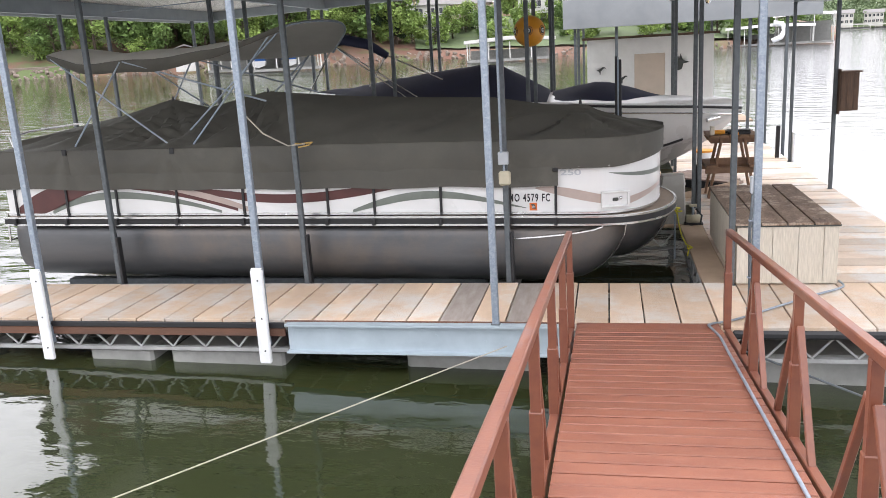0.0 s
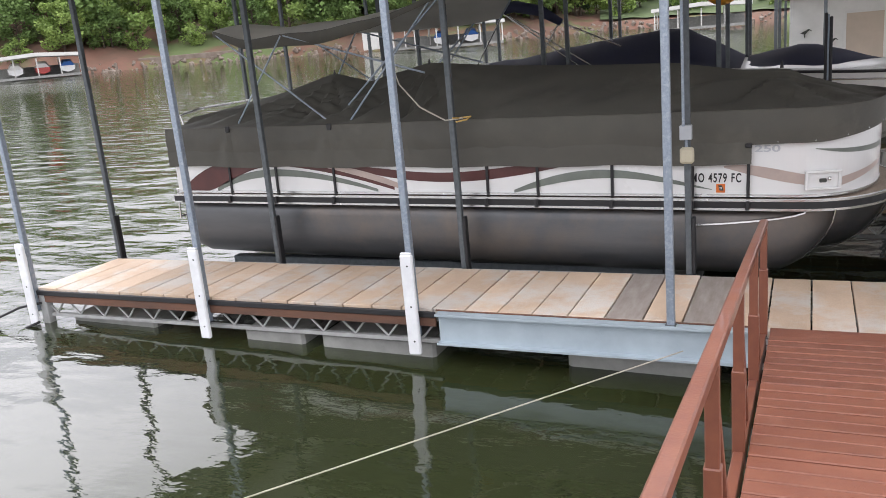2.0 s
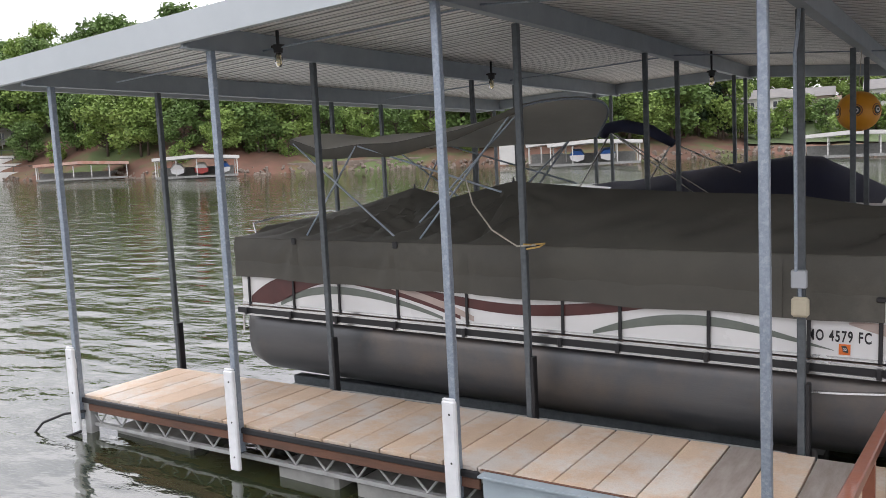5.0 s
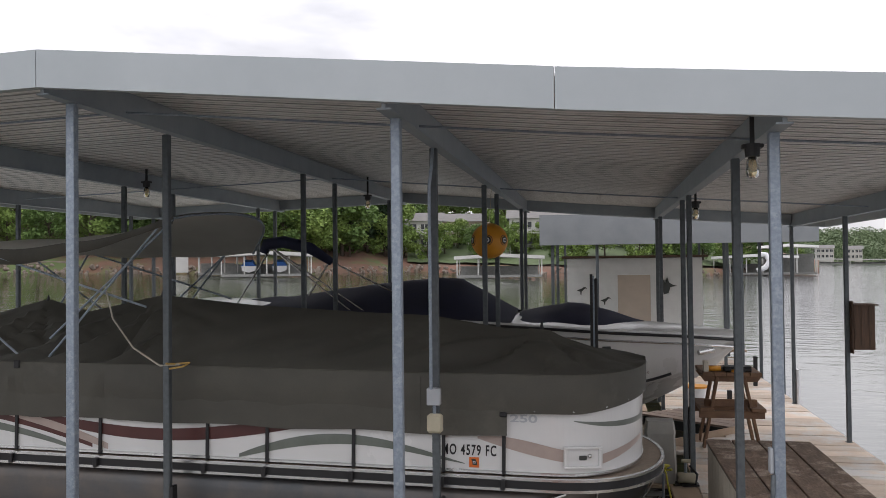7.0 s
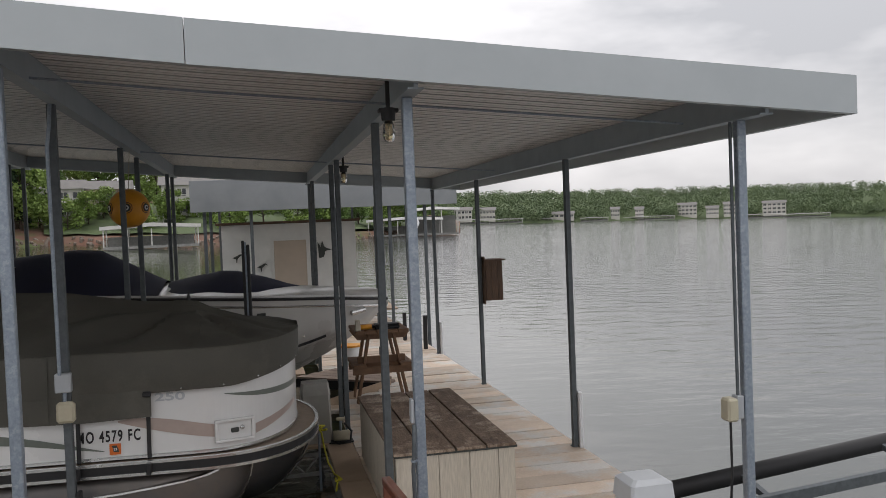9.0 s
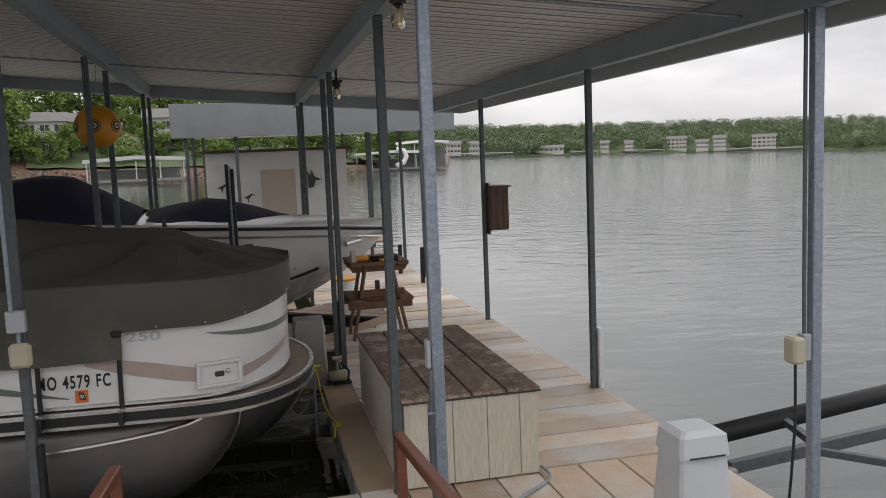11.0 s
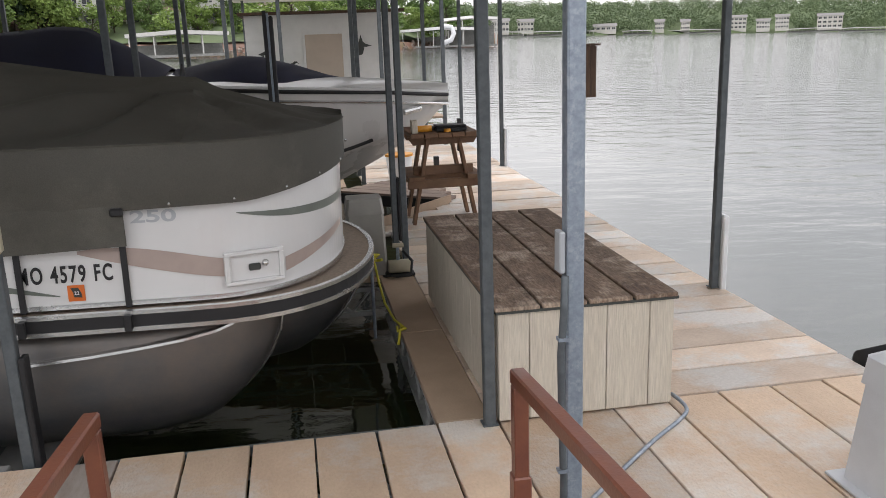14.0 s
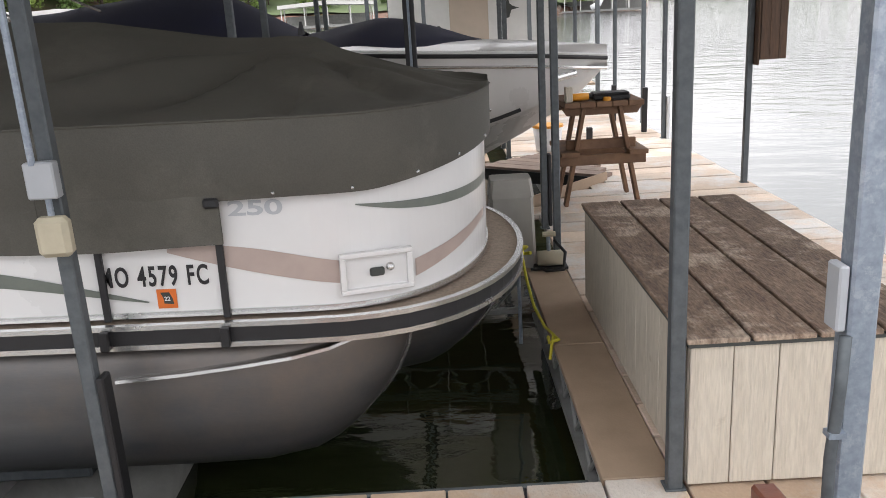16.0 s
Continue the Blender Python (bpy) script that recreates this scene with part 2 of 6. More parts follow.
M_REDWOOD = mat("red_brown_deck_paint", (0.225, 0.084, 0.047), (0.18, 0.062, 0.037), 0.45, 0, 3, (1, 3, 1), 0.25, 70, 0.09, spot=(0.28, 0.12, 0.078), spots=(0.62, 0.75))
M_LID = mat("weathered_brown_boards", (0.255, 0.18, 0.128), (0.135, 0.086, 0.058), 0.85, 0, 7, (2.2, 0.5, 1), 0.7, 45, 0.1, spot=(0.40, 0.315, 0.24), spots=(0.52, 0.61), grain=0.36)
M_CREAM = mat("cream_siding", (0.60, 0.55, 0.46), (0.52, 0.47, 0.385), 0.75, 0, 6, (4, 4, 0.3), 0.6, 36, 0.04, spot=(0.36, 0.30, 0.22), spots=(0.66, 0.75), grain=0.12)
M_TABLE = mat("brown_stained_timber", (0.22, 0.125, 0.07), (0.13, 0.07, 0.04), 0.7, 0, 8, (1, 1, 1), 0.3, 60, 0.1)
M_COVER = mat("olive_grey_canvas", (0.090, 0.086, 0.071), (0.064, 0.0615, 0.052), 0.75, 0, 1.6, bump=0.12, fine=160, spot=(0.116, 0.110, 0.092), spots=(0.58, 0.72), grain=0.1)
M_BIMINI = mat("grey_canvas", (0.50, 0.49, 0.45), (0.43, 0.42, 0.385), 0.85, 0, 2, bump=0.1, fine=220)
M_NAVY = mat("navy_canvas", (0.022, 0.026, 0.060), (0.016, 0.019, 0.045), 0.8, 0, 2, bump=0.12, fine=200)
M_ALU = mat("brushed_aluminium_hull", (0.135, 0.138, 0.142), (0.088, 0.091, 0.095), 0.46, 0.7, 1.2, (0.5, 1, 3), 0.06, 40, spot=(0.175, 0.15, 0.13), spots=(0.48, 0.66), rvar=0.12)
M_CHROME = mat("bright_aluminium", (0.66, 0.66, 0.65), (0.60, 0.60, 0.59), 0.26, 0.9, 2, bump=0, rvar=0.05)
M_GEL = mat("white_gelcoat", (0.70, 0.70, 0.69), (0.65, 0.65, 0.64), 0.25, 0, 1.2, bump=0.0, coat=0.3)
M_HULL = mat("pale_grey_gelcoat", (0.60, 0.59, 0.57), (0.54, 0.53, 0.51), 0.3, 0, 1.2, bump=0.0, coat=0.3)
M_MAROON = mat("maroon_vinyl", (0.085, 0.025, 0.022), rough=0.4, bump=0)
M_GREEN = mat("grey_green_vinyl", (0.16, 0.18, 0.155), rough=0.4, bump=0)
M_TAUPE = mat("taupe_vinyl", (0.42, 0.34, 0.30), (0.36, 0.29, 0.26), rough=0.4, bump=0)
M_ORANGE = mat("orange_sticker", (0.75, 0.18, 0.03), rough=0.4, bump=0)
M_YELLOW = mat("yellow_vinyl", (0.75, 0.34, 0.03), (0.66, 0.28, 0.02), 0.4, 0, 5, bump=0)
M_YROPE = mat("yellow_rope", (0.62, 0.56, 0.05), rough=0.8, bump=0.4, fine=200)
M_TANROPE = mat("tan_rope", (0.50, 0.33, 0.10), rough=0.85, bump=0.4, fine=200)
M_ROPE = mat("pale_rope", (0.46, 0.43, 0.36), rough=0.85, bump=0.4, fine=200)
M_CARPET = mat("tan_woven_deck", (0.34, 0.27, 0.21), (0.22, 0.17, 0.13), 0.9, 0, 60, bump=0.5, fine=160)
M_GREYBOX = mat("grey_painted_metal", (0.42, 0.44, 0.46), (0.36, 0.38, 0.40), 0.5, 0.1, 4, bump=0.04)
M_PED = mat("pale_grey_fibreglass", (0.60, 0.62, 0.64), (0.52, 0.54, 0.56), 0.5, 0, 3, bump=0.06, fine=120, spot=(0.40, 0.39, 0.36), spots=(0.68, 0.78))
M_BEIGEBOX = mat("aged_beige_plastic", (0.50, 0.46, 0.34), (0.42, 0.38, 0.28), 0.55, 0, 8, bump=0.04)
M_CTL = mat("grey_beige_plastic", (0.33, 0.32, 0.29), (0.27, 0.26, 0.235), 0.5, 0, 4, bump=0.04)
M_PALEWALL = mat("white_lap_siding", (0.72, 0.72, 0.70), (0.64, 0.64, 0.62), 0.6, 0, 3, bump=0.05)
M_TANDOOR = mat("tan_painted_panel", (0.50, 0.42, 0.34), (0.45, 0.38, 0.31), 0.6, 0, 3, bump=0.05)
M_DARK = mat("dark_metal_cutout", (0.05, 0.055, 0.05), rough=0.6, bump=0)
M_BIRD = mat("brown_cedar_boards", (0.11, 0.065, 0.04), (0.06, 0.036, 0.024), 0.8, 0, 8, (6, 6, 0.7), 0.4, 60, 0.12)
M_BARK = mat("bark", (0.10, 0.075, 0.055), (0.06, 0.045, 0.035), 0.9, 0, 3, bump=0.3, fine=10)
M_EARTH = mat("red_earth_bank", (0.175, 0.085, 0.058), (0.10, 0.062, 0.04), 0.95, 0, 0.15, bump=0.3, fine=2, spot=(0.09, 0.12, 0.04), spots=(0.48, 0.58))
# fascia of the second dock roof, its shade put into the grey
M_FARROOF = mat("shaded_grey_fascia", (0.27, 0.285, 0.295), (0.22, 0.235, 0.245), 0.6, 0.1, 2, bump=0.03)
M_LAWN = mat("mown_grass", (0.085, 0.12, 0.042), (0.055, 0.08, 0.03), 0.95, 0, 0.2, bump=0.2, fine=3)
M_STONE = mat("shore_rock", (0.24, 0.20, 0.165), (0.15, 0.115, 0.09), 0.9, 0, 1.0, bump=0.4, fine=8)


def leaf_mat(name, c1, c2):
    m = mat(name, c1, c2, 0.6, 0, 0.25, bump=0, rand=0.25, island=True)
    b = m.node_tree.nodes["Principled BSDF"]
    b.inputs["Subsurface Weight"].default_value = 0.0
    b.inputs["Specular IOR Level"].default_value = 0.25
    return m


M_LEAF = leaf_mat("oak_leaves", (0.152, 0.235, 0.068), (0.09, 0.148, 0.042))
M_LEAF2 = leaf_mat("bright_leaves", (0.235, 0.32, 0.08), (0.14, 0.215, 0.054))
M_LEAF3 = leaf_mat("dark_needles", (0.035, 0.065, 0.028), (0.022, 0.04, 0.018))
# leaf green lightened and greyed, with the distance haze put into it
M_WOODS = mat("far_woods", (0.155, 0.205, 0.095), (0.085, 0.125, 0.062), 0.8, 0, 0.12, bump=0, rand=0.14, island=True)

m = bpy.data.materials.new("lake_water")
m.use_nodes = True
n, l = m.node_tree.nodes, m.node_tree.links
b = n["Principled BSDF"]
b.inputs["Base Color"].default_value = (0.030, 0.036, 0.018, 1)
b.inputs["Roughness"].default_value = 0.09
g_ = n.new("ShaderNodeNewGeometry")
mp1 = n.new("ShaderNodeMapping")
mp1.inputs["Scale"].default_value = (0.8, 1.7, 1)
mp1.inputs["Rotation"].default_value = (0, 0, radians(14))
n1 = n.new("ShaderNodeTexNoise")
n1.inputs["Scale"].default_value, n1.inputs["Detail"].default_value, n1.inputs["Roughness"].default_value = 1.0, 2.0, 0.4
n2 = n.new("ShaderNodeTexNoise")
n2.inputs["Scale"].default_value, n2.inputs["Detail"].default_value = 5.0, 3.0
ad = n.new("ShaderNodeMath")
ad.operation = "MULTIPLY_ADD"
ad.inputs[1].default_value = 0.14
bp = n.new("ShaderNodeBump")
bp.inputs["Strength"].default_value, bp.inputs["Distance"].default_value = 0.8, 0.4
l.new(g_.outputs["Position"], mp1.inputs["Vector"])
l.new(mp1.outputs["Vector"], n1.inputs["Vector"])
l.new(mp1.outputs["Vector"], n2.inputs["Vector"])
l.new(n2.outputs["Fac"], ad.inputs[0])
l.new(n1.outputs["Fac"], ad.inputs[2])
# calm in the lee of the dock, livelier on the open lake
px = n.new("ShaderNodeSeparateXYZ")
l.new(g_.outputs["Position"], px.inputs[0])
lee = n.new("ShaderNodeMapRange")
lee.inputs["From Min"].default_value, lee.inputs["From Max"].default_value = -4.2, -9.0
lee.inputs["To Min"].default_value, lee.inputs["To Max"].default_value = 0.06, 0.26
l.new(px.outputs["X"], lee.inputs["Value"])
lee2 = n.new("ShaderNodeMapRange")
lee2.inputs["From Min"].default_value, lee2.inputs["From Max"].default_value = 4.0, 9.0
lee2.inputs["To Min"].default_value, lee2.inputs["To Max"].default_value = 0.035, 0.14
l.new(px.outputs["X"], lee2.inputs["Value"])
mxl = n.new("ShaderNodeMath")
mxl.operation = "MAXIMUM"
l.new(lee.outputs["Result"], mxl.inputs[0])
l.new(lee2.outputs["Result"], mxl.inputs[1])
l.new(mxl.outputs[0], bp.inputs["Strength"])
# greener cove, greyer main lake; reflected trees and sky partly put into the colour
lake_tint = n.new("ShaderNodeMixRGB")
lake_tint.inputs["Color1"].default_value, lake_tint.inputs["Color2"].default_value = (0.026, 0.033, 0.012, 1), (0.036, 0.041, 0.042, 1)
open_lake = n.new("ShaderNodeMapRange")
open_lake.inputs["From Min"].default_value, open_lake.inputs["From Max"].default_value = 2.0, 14.0
l.new(px.outputs["X"], open_lake.inputs["Value"])
l.new(open_lake.outputs["Result"], lake_tint.inputs["Fac"])
l.new(lake_tint.outputs["Color"], b.inputs["Base Color"])
wide = n.new("ShaderNodeMapRange")  # open water to the west of the dock
wide.inputs["From Min"].default_value, wide.inputs["From Max"].default_value = -2.5, -6.5
l.new(px.outputs["X"], wide.inputs["Value"])
reach = n.new("ShaderNodeMath")
reach.operation = "MAXIMUM"
wide_half = n.new("ShaderNodeMath")
wide_half.operation, wide_half.inputs[1].default_value = "MULTIPLY", 0.62
l.new(wide.outputs["Result"], wide_half.inputs[0])
l.new(wide_half.outputs[0], reach.inputs[0])
l.new(open_lake.outputs["Result"], reach.inputs[1])
gloss = n.new("ShaderNodeMapRange")
gloss.inputs["To Min"].default_value, gloss.inputs["To Max"].default_value = 1.7, 3.8
l.new(reach.outputs[0], gloss.inputs["Value"])
l.new(gloss.outputs["Result"], b.inputs["IOR"])
chop = n.new("ShaderNodeMapRange")
chop.inputs["To Min"].default_value, chop.inputs["To Max"].default_value = 0.02, 0.07
l.new(open_lake.outputs["Result"], chop.inputs["Value"])
l.new(chop.outputs["Result"], b.inputs["Roughness"])
n3 = n.new("ShaderNodeTexNoise")
n3.inputs["Scale"].default_value, n3.inputs["Detail"].default_value = 19.0, 3.0
l.new(mp1.outputs["Vector"], n3.inputs["Vector"])
ad3 = n.new("ShaderNodeMath")
ad3.operation = "MULTIPLY_ADD"
fine_w = n.new("ShaderNodeMapRange")
fine_w.inputs["To Min"].default_value, fine_w.inputs["To Max"].default_value = 0.012, 0.09
l.new(open_lake.outputs["Result"], fine_w.inputs["Value"])
l.new(fine_w.outputs["Result"], ad3.inputs[1])
l.new(n3.outputs["Fac"], ad3.inputs[0])
l.new(ad.outputs[0], ad3.inputs[2])
l.new(ad3.outputs[0], bp.inputs["Height"])
l.new(bp.outputs["Normal"], b.inputs["Normal"])
M_WATER = m

m = bpy.data.materials.new("clear_glass")
m.use_nodes = True
b = m.node_tree.nodes["Principled BSDF"]
b.inputs["Transmission Weight"].default_value, b.inputs["Roughness"].default_value = 1.0, 0.05
b.inputs["Base Color"].default_value = (0.95, 0.80, 0.50, 1)
M_GLASS = m
M_WINDOW = mat("dark_window_glass", (0.03, 0.035, 0.04), rough=0.08, bump=0)

# ---- the lake and its level; the dock lists a little against it ----
def lake(x, y, h=0.0):
    return (x, y, -0.5 - 0.020 * (x + 2) + 0.008 * y + h)


setting("water", Geo().add([lake(-1500, -900), lake(1900, -900), lake(1900, 2200), lake(-1500, 2200)], [(0, 1, 2, 3)]), M_WATER, "dark green rippled lake water under a cloudy sky", "water")

# ---- dock plan ----
LINES = [-6.93, -4.53, -2.205, 0.0, 2.185, 4.35]
SLIP_X, WALK_R = 1.91, 4.375
ROW_S, FING0, FING1, SLIP2_END, BACK = 1.22, 3.93, 5.62, 8.35, 9.5


def fasc(x):
    return float(np.interp(x, (-7.5, -2.2, 1.0, 4.95), (3.24, 3.43, 3.15, 2.86)))


# ---- roof ----
def roof_sheet():
    g = Geo()
    prof = []
    y = -0.33
    while y < BACK + 0.1:
        prof += [(y, 0.0), (y + 0.076, 0.0), (y + 0.080, 0.008), (y + 0.088, 0.008), (y + 0.092, 0.0), (y + 0.152, 0.0), (y + 0.157, 0.05), (y + 0.191, 0.05), (y + 0.196, 0.0)]
        y += 0.196
    rows = []
    for x in (-7.47, -2.2, 1.0, 4.91):
        rows.append([(x, yy, fasc(x) + 0.175 + dz) for yy, dz in prof])
    g.grid(rows)
    top = [[(x, yy, z + 0.012) for x, yy, z in r] for r in rows]
    g.grid([r[::-1] for r in top])
    return g, len(prof) - 1


sheet, strips = roof_sheet()
ceiling = setting("ceiling", sheet, M_ROOF, "white ribbed metal roof sheets of the dock", "roof")
ceiling.data.materials.append(M_RIBSHADE)  # grooves in darker grey, their shade put into the colour
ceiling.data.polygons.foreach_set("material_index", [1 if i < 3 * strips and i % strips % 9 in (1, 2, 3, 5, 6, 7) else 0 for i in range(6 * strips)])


def fascia_run(pts, h, name="trim", label="pale grey metal fascia around the dock roof"):
    g = Geo()
    for a, b in zip(pts, pts[1:]):
        d = (Vector(b) - Vector(a)).normalized()
        s = Vector((d.y, -d.x, 0)).normalized() * 0.012
        vs = []
        for p in (a, b):
            p = Vector(p)
            lip = -s * 3.5
            vs += [p + lip + Vector((0, 0, 0.004)), p + lip, p + s, p + s + Vector((0, 0, h)), p + lip + Vector((0, 0, h))]
        g.add(vs, [(i, (i + 1) % 5, 5 + (i + 1) % 5, 5 + i) for i in range(5)] + [(4, 3, 2, 1, 0), (5, 6, 7, 8, 9)])
    return setting(name, g, M_FASCIA, label, "fascia")


fascia_run([(-7.5, -0.35, fasc(-7.5)), (-2.205, -0.35, fasc(-2.205))], 0.235)
fascia_run([(-2.2, -0.35, fasc(-2.2)), (0.98, -0.35, fasc(0.98))], 0.235)
fascia_run([(0.985, -0.353, fasc(0.985) - 0.003), (4.93, -0.353, fasc(4.93) - 0.003)], 0.236)
fascia_run([(4.935, -0.33, fasc(4.93)), (4.935, BACK + 0.1, fasc(4.93))], 0.21)
fascia_run([(-7.505, BACK + 0.1, fasc(-7.5)), (-7.505, -0.33, fasc(-7.5))], 0.21)
fascia_run([(4.92, BACK + 0.12, fasc(4.93)), (1.0, BACK + 0.12, fasc(1.0)), (-2.2, BACK + 0.12, fasc(-2.2)), (-7.49, BACK + 0.12, fasc(-7.5))], 0.21)

roof_frame = thing("roof_frame", pose(0, 0, 0), "grey steel beams carrying the dock roof on posts", "roof frame", kind="structure")
for x in LINES:
    z = fasc(x)
    g = Geo()
    g.box(x - 0.012, x + 0.012, -0.30, BACK + 0.08, z - 0.03, z + 0.172)
    g.box(x - 0.045, x + 0.045, -0.295, BACK + 0.075, z - 0.034, z - 0.024)
    part("beam", g, M_PURLIN, roof_frame)
for y in (BACK - 0.1,):
    for x0, x1 in zip(LINES, LINES[1:]):
        g = Geo().beam((x0 + 0.02, y, fasc(x0) + 0.085), (x1 - 0.02, y, fasc(x1) + 0.085), 0.04, 0.17)
        part("purlin", g, M_PURLIN, roof_frame)
for y in (0.62, 5.4):
    g = Geo()
    pts = [(x, y, fasc(x) + 0.02) for x in (-6.7, -2.2, 1.0, 4.3)]
    g.tube(pts, 0.009, 6)
    part("conduit", g, M_GALV, roof_frame)


# ---- posts ----
def post(x, y, z0, z1, material, bumper="", r=0.030):
    p = thing("post", pose(x, y, z0), "square galvanised steel dock post carrying the roof", "post", "dock posts", "structure")
    part("shaft", Geo().box(-r, r, -r, r, 0, z1 - z0, 0.006), material, p)
    if bumper == "white":
        g = Geo().box(-0.058, 0.058, -0.098, -0.050, -0.40 - z0, 0.52 - z0, 0.012).box(-0.03, 0.03, -0.051, -r - 0.002, 0.30 - z0, 0.40 - z0)
        b = part("bumper", g, M_WHITEPL, p, "white plastic dock bumper with ribbed cap")
        part("cap", Geo().box(-0.05, 0.05, -0.090, -0.058, 0.5205 - z0, 0.535 - z0, 0.004), M_WHITEPL, b)
        for z in (0.42, 0.05, -0.27):
            part("bolt", Geo().tube([(0.012, -0.101, z - z0), (0.012, -0.095, z - z0)], 0.009, 8), M_DARK, b)
    if bumper == "black":
        part("bumper", Geo().box(r + 0.002, r + 0.032, -0.035, 0.045, 0.02, 0.62, 0.006), M_BLACK, p, "black rubber strip")
    if bumper == "whiteside":
        part("bumper", Geo().box(r + 0.003, r + 0.045, -0.06, 0.06, -0.3, 0.55, 0.008), M_WHITEPL, p, "white plastic dock bumper")
    part("foot_plate", Geo().box(-r - 0.012, r + 0.012, -r - 0.010, r + 0.010, -0.002, 0.006, 0.002), M_GALVDARK, p)
    return p


for i, x in enumerate(LINES):
    post(x, 0.0, (-0.25, -0.25, -0.25, -0.015, 0.004, -0.25)[i], fasc(x) - 0.033, M_GALV, "white" if i < 3 else "")
    if i < 5:
        post(x + (-0.02, -0.02, -0.06, -0.03, -0.02)[i], 1.325 if i < 4 else ROW_S - 0.04, -0.09 if i < 4 else 0.004, fasc(x) - 0.033, M_GALVDARK, "black" if i < 4 else "", 0.028)
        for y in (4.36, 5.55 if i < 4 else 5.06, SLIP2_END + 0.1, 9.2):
            post(x - (0.05 if i == 3 and y < 6 else 0), y, 0.004, fasc(x) - 0.033, M_GALVDARK, "black" if 5 < y < 6 else "", 0.027)
for y, bm in ((2.95, "whiteside"), (6.35, ""), (9.3, "whiteside")):
    post(4.31, y, 0.004, fasc(4.36) - 0.033, M_GALVDARK, bm, 0.027)

# ---- the floats, trusses and the steel beam under the walkways ----
frame_ob = thing("dock_frame", pose(0, 0, 0), "steel truss dock frame resting on grey floats", "dock frame", kind="structure")


def truss(x0, y0, x1, y1):
    g = Geo()
    a, b = Vector((x0, y0, 0)), Vector((x1, y1, 0))
    g.beam(a + Vector((0, 0, -0.105)), b + Vector((0, 0, -0.105)), 0.05, 0.04)
    g.beam(a + Vector((0, 0, -0.315)), b + Vector((0, 0, -0.315)), 0.05, 0.035)
    L = (b - a).length
    nseg = max(2, int(L / 0.34))
    for i in range(nseg):
        p, q = a.lerp(b, i / nseg), a.lerp(b, (i + 0.5) / nseg)
        r2 = a.lerp(b, (i + 0.92) / nseg)
        g.tube([p + Vector((0, 0, -0.13)), q + Vector((0, 0, -0.30))], 0.011, 6)
        g.tube([q + Vector((0, 0, -0.30)), r2 + Vector((0, 0, -0.13))], 0.011, 6)
    part("truss", g, M_TRUSS, frame_ob)


truss(-6.9, 0.075, -2.02, 0.075)
truss(0.66, -0.0, 4.3, 0.0)
truss(-6.9, ROW_S - 0.06, 1.85, ROW_S - 0.06)
truss(SLIP_X + 0.05, 1.25, SLIP_X + 0.05, 3.9)
truss(4.30, 0.2, 4.30, 12)
truss(-6.9, FING0 + 0.08, 1.85, FING0 + 0.08)
g = Geo()
for z in (-0.30, -0.035):
    g.box(-1.99, 0.66, -0.075, 0.05, z, z + 0.018)
g.box(-1.98, 0.65, -0.015, 0.0, -0.284, -0.037)
for x in (-1.2, -0.55, -0.1, 0.05):
    g.tube([(x, -0.02, -0.13 - 0.05 * (x > -0.3)), (x, -0.014, -0.13 - 0.05 * (x > -0.3))], 0.014, 6)
part("i_beam", g, M_BEAM, frame_ob, "pale blue-grey steel beam with rust spots")
for x0, x1, y0, y1 in [(-6.6, -5.4, 0.15, 1.05), (-4.2, -3.5, 0.1, 1.05), (-3.3, -2.1, 0.1, 1.05), (-0.9, 0.3, 0.2, 1.05), (2.3, 3.4, 0.15, 1.2), (2.6, 4.2, 2.0, 3.2), (2.6, 4.2, 5.5, 6.7), (2.6, 4.2, 8.5, 9.7), (-5.5, -4.3, 4.1, 5.0), (-1.5, -0.3, 4.1, 5.0)]:
    z = lake(x0, y0)[2] - 0.25
    part("float", Geo().box(x0, x1, y0, y1, z, -0.335, 0.03), M_FLOAT, frame_ob, "grey plastic float")
for y0, mt, z0, z1, yy in ((-0.012, M_BLACK, -0.075, -0.022, 0.018), (0.003, M_EDGE, -0.16, -0.078, 0.032)):
    for xa, xb in ((-7.0, -2.02),):
        part("edge_strip", Geo().box(xa, xb, y0, yy, z0, z1, 0.006), mt, frame_ob)
part("edge_strip", Geo().box(2.0, 4.5, -0.14, -0.085, -0.09, -0.02, 0.02), M_BLACK, frame_ob)
part("edge_strip", Geo().box(-2.02, 0.62, 0.018, 0.031, -0.0165, -0.004, 0.003), M_EDGE, frame_ob)
part("end_strip", Geo().box(-6.985, -6.945, 0.035, 1.26, -0.14, -0.03, 0.005), M_EDGE, frame_ob)
part("end_frame", Geo().box(-6.90, -6.80, 0.0, 0.10, -0.42, -0.03, 0.01), M_TRUSS, frame_ob)
part("slip_edge", Geo().box(-6.9, 1.86, 1.262, 1.29, -0.07, -0.015, 0.006), M_GALVDARK, frame_ob)


# ---- decks: a floor thing with every board a part ----
floor_front = thing("floor_front", pose(0, 0, 0), "tan boards of the dock walkway beside the pontoon slip", "dock deck", kind="structure")
floor_side = thing("floor_side", pose(0, 0, 0), "pale tan boards of the wide outer dock walkway", "dock deck", kind="structure")
floor_finger = thing("floor_finger", pose(0, 0, 0), "brown boards of the finger pier between the slips", "dock deck", kind="structure")


# ---- gangway ----
GW0, GSL, GX0, GX1, GY1 = 0.045, 0.108, 0.72, 1.90, -9.2


def gz(y):
    return GW0 + GSL * (-0.22 - y)


gangway = thing("gangway", pose(0, 0, 0), "sloping gangway painted red-brown with slatted deck and square-tube rails", "gangway")


